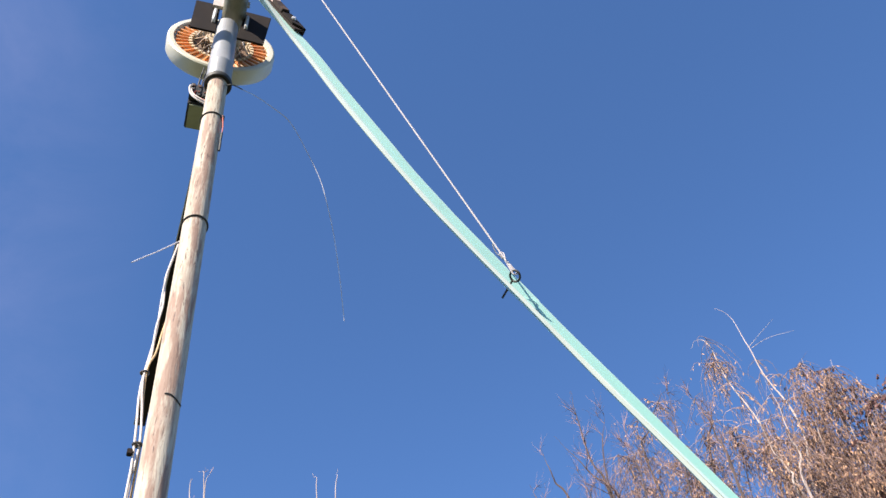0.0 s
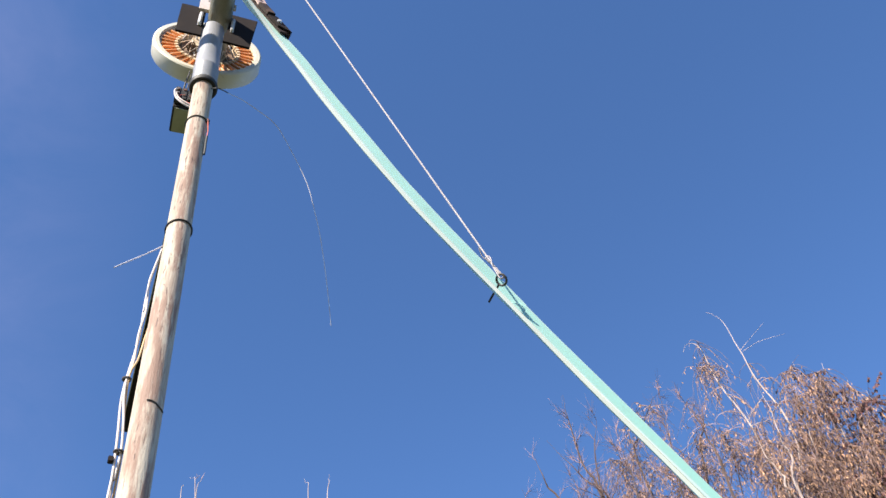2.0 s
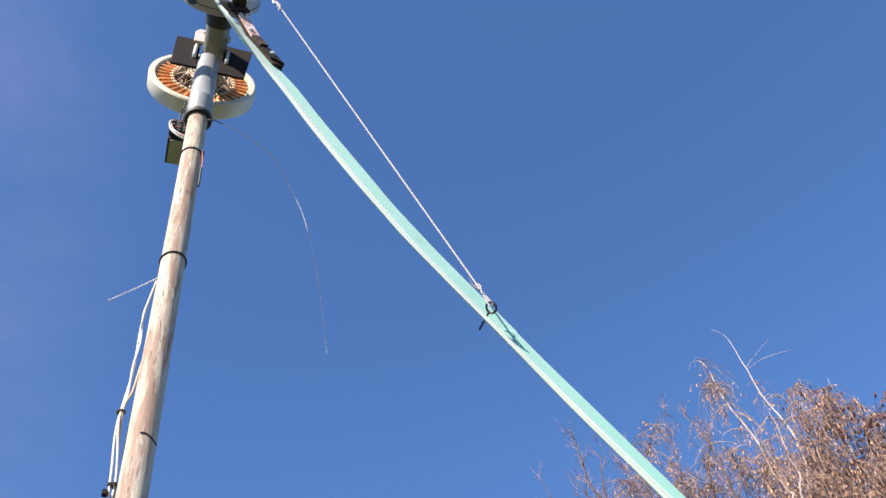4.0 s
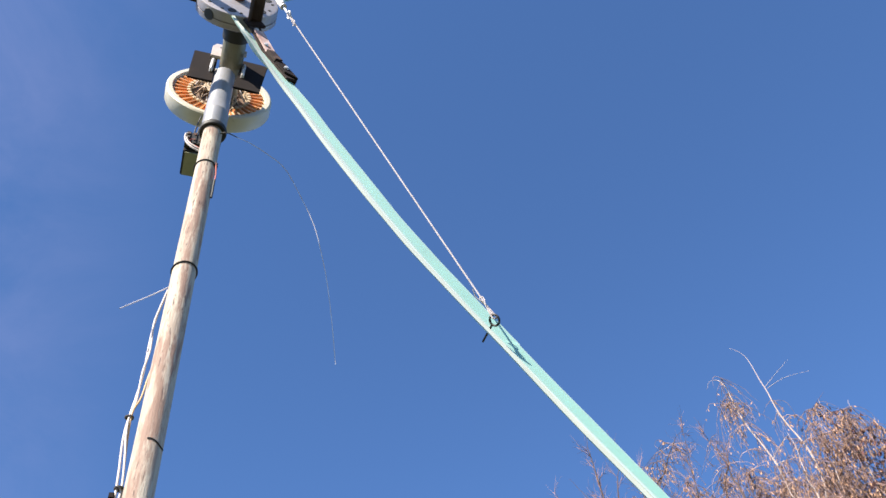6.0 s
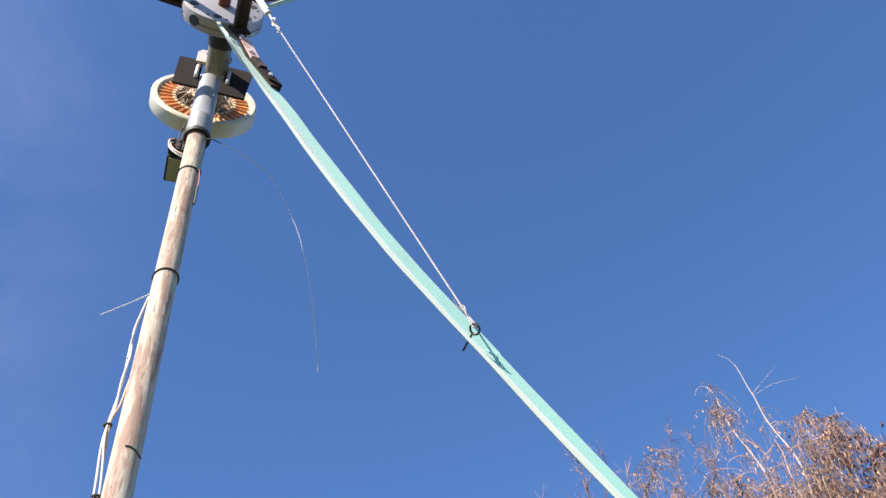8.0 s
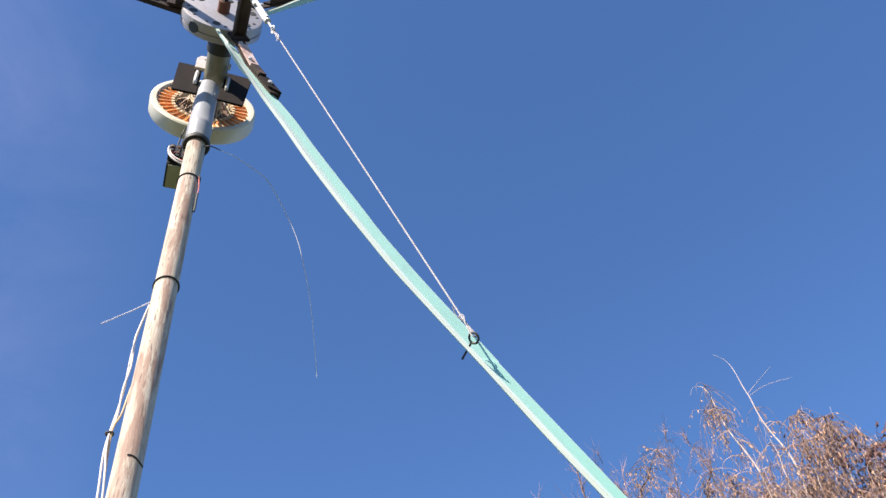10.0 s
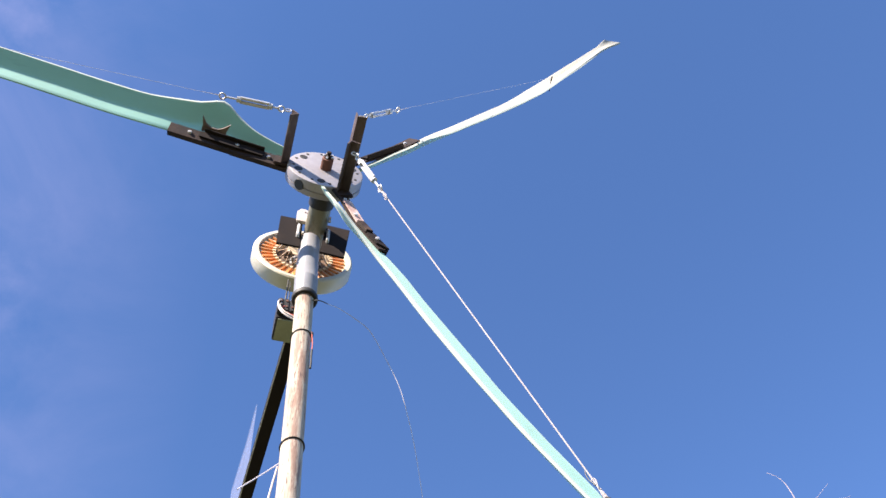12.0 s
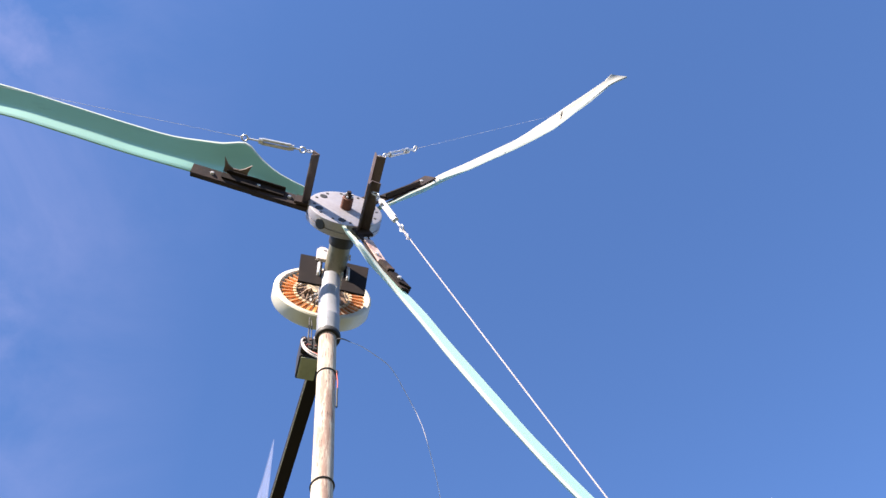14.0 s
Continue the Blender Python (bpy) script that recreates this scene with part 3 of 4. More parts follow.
channel_me = bracket_mesh("channel", [((0.092, 0.0, 0.0), (0.250, 0.040, 0.005)), ((0.250, 0.0, 0.0), (0.414, 0.038, 0.005)),
                                      ((0.092, 0.036, -0.010), (0.250, 0.0405, 0.0051)), ((0.250, 0.034, -0.010), (0.4135, 0.0385, 0.0051))], RUST)
slim_me = bracket_mesh("channel", [((0.092, 0.0, 0.0), (0.250, 0.032, 0.005)), ((0.250, 0.0, 0.0), (0.402, 0.028, 0.005)),
                                   ((0.092, 0.028, -0.010), (0.250, 0.0325, 0.0051)), ((0.250, 0.024, -0.010), (0.4015, 0.0285, 0.0051))], RUST)
angle_me = bracket_mesh("angle_bar", [((0.165, 0.004, 0.0055), (0.335, 0.026, 0.0105)), ((0.165, 0.000, 0.0056), (0.325, 0.0042, 0.020))], BOOMBLACK)
wear_me = bracket_mesh("packing_strip", [((0.155, 0.004, 0.0055), (0.268, 0.0315, 0.009)), ((0.2685, 0.0225, 0.0055), (0.325, 0.0280, 0.009))], BARE)
block_me = bracket_mesh("packing_block", [((0.270, 0.002, 0.0055), (0.322, 0.022, 0.015))], RUST)
end_me = bracket_mesh("packing_end", [((0.326, 0.002, 0.0055), (0.410, 0.027, 0.0105))], BOOMBLACK, 0.9)
bm = bmesh.new()
outline = [(0.272, 0.0), (0.272, 0.014), (0.264, 0.036), (0.281, 0.022), (0.294, 0.015), (0.312, 0.014), (0.326, 0.021), (0.338, 0.038), (0.334, 0.016),
           (0.336, 0.0)]
for da in (-0.002, -0.006):
    vs = [bm.verts.new(bracket_point((x, da - 0.35 * h, 0.006 + h))) for x, h in outline]
    bm.faces.new(vs)
bm.verts.ensure_lookup_table()
n_ = len(outline)
for k in range(n_):
    bm.faces.new([bm.verts[i] for i in (k, (k + 1) % n_, n_ + (k + 1) % n_, n_ + k)])
horn_me = mesh_from("horned_plate", bm, RUSTTAN, smooth=False)
bm = bmesh.new()
lathe(bm, [(0, -0.004), (0.0045, -0.003), (0.0055, -0.001), (0.0055, 0.004), (0, 0.004)], "Y", 8, flip)
bolt_me = mesh_from("bolt", bm, ZINC)

# strut: angle iron, corner towards the axle
bm = bmesh.new()
w_, t_, y0_, y1_ = 0.0215, 0.004, 0.012, -0.131
cs = [(0, 0), (w_, w_), (w_ - t_ * 0.7, w_ + t_ * 0.7), (-t_ * 1.4, 0), (w_ - t_ * 0.7, -w_ - t_ * 0.7), (w_, -w_)]
cs = [(0.100 + a * 0.76, b * 0.76) for a, b in cs]
lo_ = [bm.verts.new((a, y0_, b)) for a, b in cs]
hi_ = [bm.verts.new((a, y1_, b)) for a, b in cs]
for k in range(6):
    bm.faces.new((lo_[k], lo_[(k + 1) % 6], hi_[(k + 1) % 6], hi_[k]))
for loop in (lo_, hi_):
    bm.faces.new((loop[0], loop[1], loop[2], loop[3]))
    bm.faces.new((loop[0], loop[3], loop[4], loop[5]))
strut_me = mesh_from("strut", bm, STRUTRUST, smooth=False)
bm = bmesh.new()
box(bm, (0.088, 0.004, -0.022), (0.135, 0.012, 0.022), 0.002)
foot_me = mesh_from("strut_foot", bm, RUST)

# eye bolt through the blade
eye_foot = Vector((1.280, -0.0565, -0.0433))
stem_way = Vector((0, -0.86, 0.12)).normalized()
eye_at = eye_foot + stem_way * 0.009 + Vector((0, 0, -0.003))
bm = bmesh.new()
tube(bm, ring_path(eye_at, 0.0092, (1, 0, 0.3), stem_way, 18), 0.0019, 8, closed=True)
tube(bm, [eye_at - stem_way * 0.0092, eye_at - stem_way * 0.046], 0.0018, 8)
eye_me = mesh_from("eye_bolt", bm, BLACK)

for k in range(3):
    blade = part("blade", (blade_lipped, blade_pale, blade_plain)[k], None, rotor,
                 "long cream plastic blade cut from pipe" if k == 1 else "long aqua plastic blade cut from pipe", turned(k))
    part("channel", channel_me if k else slim_me, None, blade, "dark rusty root channel")
    if k:
        part("angle_bar", angle_me, None, blade, "black angle bar")
    else:
        part("packing_block", block_me, None, blade, "dark rusty packing block")
        part("packing_end", end_me, None, blade, "matt black packing end")
    if k == 2:
        part("horned_plate", horn_me, None, blade, "torn rusty plate with two horns")
    if k == 0:
        part("packing_strip", wear_me, None, blade, "worn bare strip with red primer")
    for r_ in (0.15, 0.235, 0.36):
        part("bolt", bolt_me, None, blade, "bright zinc bolt", Matrix.Translation(bracket_point((r_, 0.018 if k else 0.014, 0.0065 if r_ == 0.15 else 0.0125 if k == 0 and r_ == 0.36 else 0.0065 if r_ == 0.36 else 0.0115))))
    part("eye_bolt", eye_me, None, blade, "dark steel eye bolt")
    strut = part("strut", strut_me, None, rotor, "rusty angle iron strut", turned(k))
    part("strut_foot", foot_me, None, strut, "rusty welded foot")


# stays: hook, turnbuckle and line from strut to blade
def stay(k, thick, label):
    a = Vector((0.112, (-0.108, -0.122, -0.134)[k], 0.003))
    b = eye_at + Vector((-0.008, -0.004, 0.0))
    d = (b - a).normalized()
    side = d.cross(Vector((0, 0, 1))).normalized()
    third = d.cross(side)
    st = thing("stay", label, "stay", group="blade stays", m=ROTOR_AT @ turned(k))
    bm = bmesh.new()
    tube(bm, ring_path(a + d * 0.012, 0.008, d, third, 14), 0.0018, 6, closed=True)
    part("shackle", bm, ZINC, st, "bright zinc shackle")
    bm = bmesh.new()
    tube(bm, ring_path(a + d * 0.029, 0.0075, d, side, 14), 0.0022, 6, closed=True)
    tube(bm, [a + d * 0.036, a + d * 0.062], 0.0028, 8)
    part("hook_screw", bm, ZINC, st, "threaded zinc hook")
    bm = bmesh.new()
    for s in (-1, 1):
        tube(bm, [a + d * 0.060 + side * 0.0055 * s, a + d * 0.135 + side * 0.0055 * s], 0.0026 if k == 1 else 0.0046, 8)
    for q in (0.058, 0.137):
        tube(bm, [a + d * (q - 0.006), a + d * (q + 0.006)], 0.0078, 10)
    part("turnbuckle_body", bm, ZINC, st, "zinc turnbuckle body")
    bm = bmesh.new()
    tube(bm, [a + d * 0.135, a + d * 0.172], 0.0028, 8)
    tube(bm, ring_path(a + d * 0.180, 0.0080, d, side, 14), 0.0022, 6, closed=True)
    part("eye_screw", bm, ZINC, st, "threaded zinc eye")
    bm = bmesh.new()
    start = a + d * 0.186
    run = [start.lerp(b, t) + Vector((0, 0, 0.0)) for t in [i / 24 for i in range(25)]]
    tube(bm, run, thick, 8)
    part("line", bm, TAIL_STRIP if k else ROPE, st)
    for q, s in ((start + d * 0.03, 1), (b - d * 0.03, -1)):
        bm = bmesh.new()
        if k == 0:
            loop = [q + d * (0.013 * math.cos(t)) + third * (0.0026 * math.sin(2 * t)) + side * 0.003 * math.sin(t) for t in [i * 0.35 for i in range(18)]]
            tube(bm, loop, thick * 0.65, 6)
            for j in range(3):
                tube(bm, ring_path(q + d * (0.012 - 0.006 * j), thick * 1.05, side, third, 10), thick * 0.5, 6, closed=True)
            tube(bm, smooth_path([q, q + d * 0.012 * s + third * 0.008, q + d * 0.026 * s + third * 0.011 + side * 0.008], 4), thick * 0.7, 6)
            end = start if s > 0 else b
            tube(bm, smooth_path([q, end - d * s * 0.004 + third * 0.004, end - d * s * 0.008, end - d * s * 0.004 - third * 0.004, q], 4), thick * 0.8, 6)
        else:
            end = start if s > 0 else b
            tube(bm, smooth_path([end - d * s * 0.006, end + d * s * 0.01 + third * 0.003, end + d * s * 0.05], 4), thick * 1.5, 6)
        part("knot", bm, ROPE, st, "frayed white knot")
    return st


stay(0, 0.00145, "white braided rope stay with zinc turnbuckle")
stay(1, 0.0003, "thin pale wire stay with zinc turnbuckle")
stay(2, 0.0004, "thin pale wire stay with zinc turnbuckle")

# ---- tail ----
tail = thing("tail", "black square boom with a clear sheet vane", "turbine tail", m=pose(0.001, 0.100, HUB_Z - 0.244, 4.2, 0, 2.48))
bm = bmesh.new()
box(bm, (-0.0173, -0.075, -0.0173), (0.0173, 1.25, 0.0173), 0.002)
part("boom", bm, BOOMBLACK, tail, "black square steel boom")
# pale strip on the worn edge, stands in for the highlight it catches
bm = bmesh.new()
box(bm, (-0.0179, -0.05, -0.0178), (-0.0155, 1.248, -0.0155), 0.0005)
part("worn_edge", bm, GALV, tail, "pale steel strip as the highlight on the worn boom edge")
bm = bmesh.new()
prof_ = [(0.735, 0.0168), (0.745, 0.200), (0.768, 0.494), (0.930, 0.470), (1.200, 0.520), (1.230, 0.0168)]
for dx in (-0.0015, 0.0015):
    bm.faces.new([bm.verts.new((dx, a, b)) for a, b in prof_])
bm.verts.ensure_lookup_table()
for k in range(6):
    bm.faces.new([bm.verts[i] for i in (k, (k + 1) % 6, 6 + (k + 1) % 6, 6 + k)])
part("vane", bm, VANE, tail, "clear plastic sheet vane", smooth=False)

# ---- junction box and its wiring on the back of the mast ----
jb = thing("junction_box", "small black box with grey-green underside behind the mast", "junction box", (-0.040, 0.040, HUB_Z - 0.376))
bm = bmesh.new()
box(bm, (-0.020, 0.0, 0.0), (0.027, 0.068, 0.085), 0.002)
part("case", bm, BLACK, jb)
bm = bmesh.new()
box(bm, (-0.0155, 0.003, -0.004), (0.0255, 0.065, -0.0002), 0.001)
part("panel", bm, BOXGREEN, jb, "grey-green panel")
for k in range(3):
    bm = bmesh.new()
    box(bm, (-0.020 + 0.014 * k, -0.018, 0.008), (-0.0075 + 0.014 * k, -0.0002, 0.060), 0.002)
    blk = part("terminal_block", bm, RUBBER, jb, "black terminal block")
    for zz in (0.022, 0.046):
        bm = bmesh.new()
        lathe(bm, [(0, 0.002), (0.003, 0.0015), (0.003, -0.002), (0, -0.002)], "Y", 8, Matrix.Translation((-0.0137 + 0.014 * k, -0.019, zz)))
        part("terminal_screw", bm, RUSTRED, blk)
for k, (mat, w, pts) in enumerate((
        (WIRE_W, 0.0022, [(-0.014, -0.018, 0.050), (-0.021, -0.026, 0.025), (-0.016, -0.030, -0.012), (0.000, -0.032, -0.036), (0.020, -0.030, -0.046)]),
        (WIRE_W, 0.0020, [(-0.012, -0.018, 0.034), (-0.017, -0.026, 0.014), (-0.010, -0.030, -0.012), (0.006, -0.032, -0.030), (0.022, -0.030, -0.038)]),
        (WIRE_R, 0.0016, [(-0.002, -0.014, 0.034), (-0.010, -0.020, 0.012), (-0.002, -0.024, -0.010), (0.020, -0.026, -0.024)]),
        (WIRE_B, 0.0020, [(-0.004, -0.010, 0.056), (-0.003, -0.004, 0.10), (-0.001, 0.012, 0.16), (0.001, 0.03, 0.23)]),
        (WIRE_B, 0.0016, [(0.004, -0.010, 0.056), (0.004, -0.004, 0.10), (0.006, 0.012, 0.16), (0.006, 0.03, 0.22)]),
        (WIRE_W, 0.0018, [(0.010, -0.012, 0.054), (0.014, -0.012, 0.09), (0.020, 0.0, 0.13), (0.026, 0.012, 0.18)]),
        (WIRE_W, 0.0016, [(0.012, -0.012, 0.050), (0.018, -0.014, 0.08), (0.024, 0.0, 0.12), (0.030, 0.012, 0.16)]))):
    bm = bmesh.new()
    tube(bm, smooth_path(pts, 6), w, 7)
    part("lead_wire", bm, mat, jb)


# ---- cable ties round the mast, with their tails ----
def cable_tie(z, label, tilt=0.0, r=MAST_R):
    ti = thing("cable_tie", label, "cable tie", mast_axis(z), "cable ties on the mast")
    bm = bmesh.new()
    path = [(1.0 * (r + 0.0012) * math.cos(t), (r + 0.0012) * math.sin(t), tilt * math.cos(t + 1)) for t in [2 * math.pi * k / 40 for k in range(40)]]
    tube(bm, path, 0.0016, 6, closed=True, flat=1.4)
    part("strap", bm, BLACK, ti)
    return ti


t1 = cable_tie(HUB_Z - 0.519, "black cable tie with a heavy head holding red wire", 0.003)
bm = bmesh.new()
box(bm, (0.014, -0.017, -0.004), (0.0245, -0.006, 0.010), 0.002)
part("head", bm, BLACK, t1, "black tie head")
bm = bmesh.new()
tube(bm, smooth_path([(0.020, -0.016, 0.006), (0.024, -0.014, -0.04), (0.0225, -0.012, -0.085), (0.0235, -0.012, -0.10)], 6), 0.0014, 7)
part("wire_end", bm, WIRE_R, t1, "red wire end")
bm = bmesh.new()
tube(bm, [(0.0235, -0.013, -0.058), (0.023, -0.012, -0.085), (0.0235, -0.012, -0.10), (0.023, -0.012, -0.125)], 0.0024, 8)
part("wire_cap", bm, RUBBER, t1, "black wire cap")
t2 = cable_tie(HUB_Z - 0.898, "black cable tie with a long stiff tail", 0.004)
bm = bmesh.new()
tube(bm, smooth_path([(-0.0215, 0.006, -0.044), (-0.046, -0.005, -0.087), (-0.068, -0.016, -0.125), (-0.0895, -0.0254, -0.1604)], 6), 0.0011, 6, flat=1.6)
part("tail", bm, TAIL_STRIP, t2, "grey nylon tail")

# what is left of a cut tie, lower down
rest = thing("cut_tie", "dark remnant of a cut cable tie on the pole", "cable tie", mast_axis(HUB_Z - 1.345))
bm = bmesh.new()
tube(bm, [((MAST_R + 0.001) * math.cos(t), (MAST_R + 0.001) * math.sin(t), 0.004 * math.sin(3 * t)) for t in [-1.75 + 0.11 * k for k in range(14)]], 0.0011, 6)
part("strap", bm, BLACK, rest)

# long springy wire that bows out from below the collar
bow = thing("loose_wire", "long thin grey wire bowing out from the mast collar", "wire", (0, 0, HUB_Z))
bm = bmesh.new()
wire_pts = [(0.012, -0.012, -0.362), (0.030, -0.028, -0.381), (0.059, 0.0, -0.345), (0.087, 0.03, -0.305), (0.132, 0.06, -0.289), (0.179, 0.09, -0.288), (0.222, 0.12, -0.342),
            (0.265, 0.15, -0.419), (0.290, 0.18, -0.487), (0.310, 0.21, -0.552), (0.328, 0.24, -0.656), (0.343, 0.27, -0.767)]
sp = smooth_path(wire_pts, 5)
tube(bm, sp, 0.0009, 6)
part("strand", bm, TAIL_STRIP, bow)
bm = bmesh.new()
tube(bm, sp[:10], [0.0019 - 0.0006 * k / 9 for k in range(10)], 6)
part("sheath", bm, WIRE_B, bow, "black sheathed end")

# ---- cable bundle down the side of the mast ----
bundle = thing("cable_bundle", "loose white and yellowed cables taped down the mast side", "cables", (0, 0, HUB_Z))
for mat, w, pts in (
        (WIRE_W, 0.0018, [(-0.024, -0.002, -0.945), (-0.032, 0.0, -1.004), (-0.036, 0.0, -1.043), (-0.034, 0.0, -1.107), (-0.039, 0.0, -1.164), (-0.040, 0.0, -1.228), (-0.045, 0.0, -1.266),
                          (-0.045, 0.0, -1.302), (-0.041, 0.0, -1.346), (-0.038, 0.004, -1.398), (-0.040, 0.006, -1.448), (-0.042, 0.01, -1.52), (-0.046, 0.03, -2.4), (-0.054, 0.06, -3.86)]),
        (WIRE_W, 0.0018, [(-0.026, 0.004, -0.96), (-0.034, 0.005, -1.02), (-0.037, 0.005, -1.08), (-0.038, 0.006, -1.17), (-0.046, 0.004, -1.269), (-0.048, 0.004, -1.313), (-0.046, 0.004, -1.368),
                          (-0.044, 0.004, -1.42), (-0.043, 0.004, -1.46), (-0.044, 0.004, -1.55), (-0.05, 0.03, -2.4), (-0.058, 0.06, -3.86)]),
        (WIRE_Y, 0.0017, [(-0.024, 0.004, -1.13), (-0.029, 0.0, -1.175), (-0.034, 0.0, -1.221), (-0.042, 0.0, -1.255), (-0.042, 0.004, -1.31), (-0.038, 0.008, -1.40), (-0.037, 0.01, -1.5),
                          (-0.043, 0.03, -2.4), (-0.052, 0.06, -3.86)])):
    bm = bmesh.new()
    tube(bm, smooth_path([(x + 0.006 * min(1, max(0, (-0.98 - z) / 0.25)) + 0.0045 * min(1, max(0, (-1.27 - z) / 0.12)), y, z) for x, y, z in pts], 8), w, 8)
    part("cable", bm, mat, bundle)
for z_, x_, w_ in ((-1.262, -0.039, 0.0042), (-1.402, -0.0305, 0.0045)):
    bm = bmesh.new()
    tube(bm, ring_path((x_, 0.003, z_), w_, (1, 0, 0), (0, 1, 0.1), 16), 0.0016, 6, closed=True, flat=2.4)
    part("tape", bm, TAPEGREY, bundle, "black tape wrap")
bm = bmesh.new()
box(bm, (-0.0425, -0.002, -1.424), (-0.0345, 0.006, -1.414), 0.001)
part("clip", bm, BOOMBLACK, bundle, "black cable clip")


# ---- trees ----
class Tree:
    """Collects wood, twigs and leaves as plain vertex and face lists."""

    def __init__(self, seed, broad=0.16):
        self.rng = random.Random(seed)
        self.broad = broad
        self.mesh = {k: ([], []) for k in ("wood", "twigs", "leaves")}

    def limb(self, layer, pts, r0, r1, seg=5):
        vs, fs = self.mesh[layer]
        n, prev = len(pts), None
        for i, q in enumerate(pts):
            d = (pts[min(i + 1, n - 1)] - pts[max(i - 1, 0)]).normalized()
            u = d.orthogonal().normalized()
            v = d.cross(u)
            r = r0 + (r1 - r0) * i / (n - 1)
            base = len(vs)
            vs.extend(q + r * (math.cos(2 * math.pi * k / seg) * u + math.sin(2 * math.pi * k / seg) * v) for k in range(seg))
            if prev is not None:
                fs.extend((prev + k, prev + (k + 1) % seg, base + (k + 1) % seg, base + k) for k in range(seg))
            prev = base

    def leaf(self, q, size, hang):
        vs, fs = self.mesh["leaves"]
        g_ = self.rng.gauss
        a = Vector((g_(0, 0.5), g_(0, 0.5), -hang + g_(0, 0.5))).normalized() * size
        b = a.orthogonal().normalized()
        b = (Matrix.Rotation(self.rng.uniform(0, 6.28), 3, a) @ b) * size * self.broad
        base = len(vs)
        vs.extend((q, q + a * 0.45 + b, q + a, q + a * 0.45 - b))
        fs.append((base, base + 1, base + 2, base + 3))

    def wander(self, p, d, length, n, droop, jitter):
        """A branch that wanders and sags."""
        pts, d = [p.copy()], d.normalized()
        for _ in range(n):
            d = (d + Vector((self.rng.gauss(0, jitter), self.rng.gauss(0, jitter), self.rng.gauss(0, jitter) - droop))).normalized()
            pts.append(pts[-1] + d * length / n)
        return pts

    def twig(self, p, d, length, droop, leaves, size, thick=0.0035):
        pts = self.wander(p, d, length, 7, droop, 0.15)
        self.limb("twigs", pts, thick, thick * 0.35, 3)
        for _ in range(leaves):
            i = min(int(self.rng.random() ** 0.7 * 7), 6)
            self.leaf(pts[i].lerp(pts[i + 1], self.rng.random()), size * self.rng.uniform(0.6, 1.3), 1.8)

    def finish(self, name, label, wood, twigs, leaves, group=""):
        t = thing(name, label, "tree", group=group)
        for layer, pname, mat in (("wood", "trunk", wood), ("twigs", "twig_spray", twigs), ("leaves", "crown", leaves)):
            vs, fs = self.mesh[layer]
            if fs:
                me = bpy.data.meshes.new(pname)
                me.from_pydata(vs, [], fs)
                me.materials.append(mat)
                o = part(pname, me, None, t)
                if layer != "wood":
                    tagged(o, kind="stuff")
        return t


def weeping(seed, base, stems, name, label, wood=BARK, twig_mat=TWIG, leaf_mat=LEAF, droop=0.46, size=0.072, lift=0.75, r0=0.06, thick=0.0050, broad=0.13):
    """stems: (points from low to top, branches, twigs on each, leaves on each, reach)."""
    t = Tree(seed, broad)
    rng = t.rng
    base = Vector(base)
    fork = base + Vector((0, 0, 2.2))
    t.limb("wood", [base + Vector((0, 0, -0.1)), base + Vector((0.02, 0, 0.8)), fork], r0 * 1.25, r0, 9)
    for points, branches, twigs, leaves, reach, *bare in stems:
        path = smooth_path([fork + Vector((rng.uniform(-.05, .05), rng.uniform(-.05, .05), 0))] + points, 10)
        n = len(path) - 1
        for i in range(2, n):
            s = i / n
            path[i] = path[i] + Vector((noise.noise(Vector((s * 7, seed, 1.3))), noise.noise(Vector((seed, s * 7, 4.1))), 0)) * 0.06
        radii = [max(0.0028, r0 * 0.66 * (1 - (i / n) ** 0.75)) for i in range(n + 1)]
        for i in range(n):
            t.limb("wood", path[i:i + 2], radii[i], radii[i + 1], 6)
        top = path[-1].z
        low = max(2.6, top - 4.6)
        for _ in range(branches):
            z = top - (bare[0] if bare else 0.0) - (top - low) * rng.random() ** 0.8
            i = next((k for k in range(n) if path[k + 1].z >= z), n - 1)
            p = path[i].lerp(path[i + 1], rng.random())
            below = max(0.0, (top - p.z) / (top - low))
            a = rng.uniform(0, 2 * math.pi)
            d = Vector((math.cos(a), math.sin(a), lift + rng.uniform(-0.2, 0.6)))
            length = reach * (0.30 + 0.9 * below ** 0.7) * rng.uniform(0.5, 1.2)
            bp = t.wander(p, d, length, 7, 0.07 if lift < 0.9 else -0.10, 0.20)
            t.limb("wood" if rng.random() < 0.3 else "twigs", bp, 0.0045 + 0.007 * below, 0.003, 4)
            for _ in range(twigs):
                j = min(6, int(7 * rng.random() ** 0.6))
                q = bp[j].lerp(bp[j + 1], rng.random())
                if lift < 0.9:      # long strands that hang from the branch
                    a2 = rng.uniform(0, 2 * math.pi)
                    way, long_ = Vector((math.cos(a2), math.sin(a2), rng.uniform(-0.9, 0.3))), rng.uniform(0.25, 0.95)
                else:               # short shoots that go on the branch's way
                    way = (bp[j + 1] - bp[j]).normalized() + Vector((rng.gauss(0, 0.38), rng.gauss(0, 0.38), rng.gauss(0.25, 0.3)))
                    long_ = rng.uniform(0.12, 0.5) * reach * 1.4
                t.twig(q, way, long_, droop * rng.uniform(0.6, 1.4), max(0, int(rng.gauss(leaves, leaves * 0.45))), size, thick)
    return t.finish(name, label, wood, twig_mat, leaf_mat)


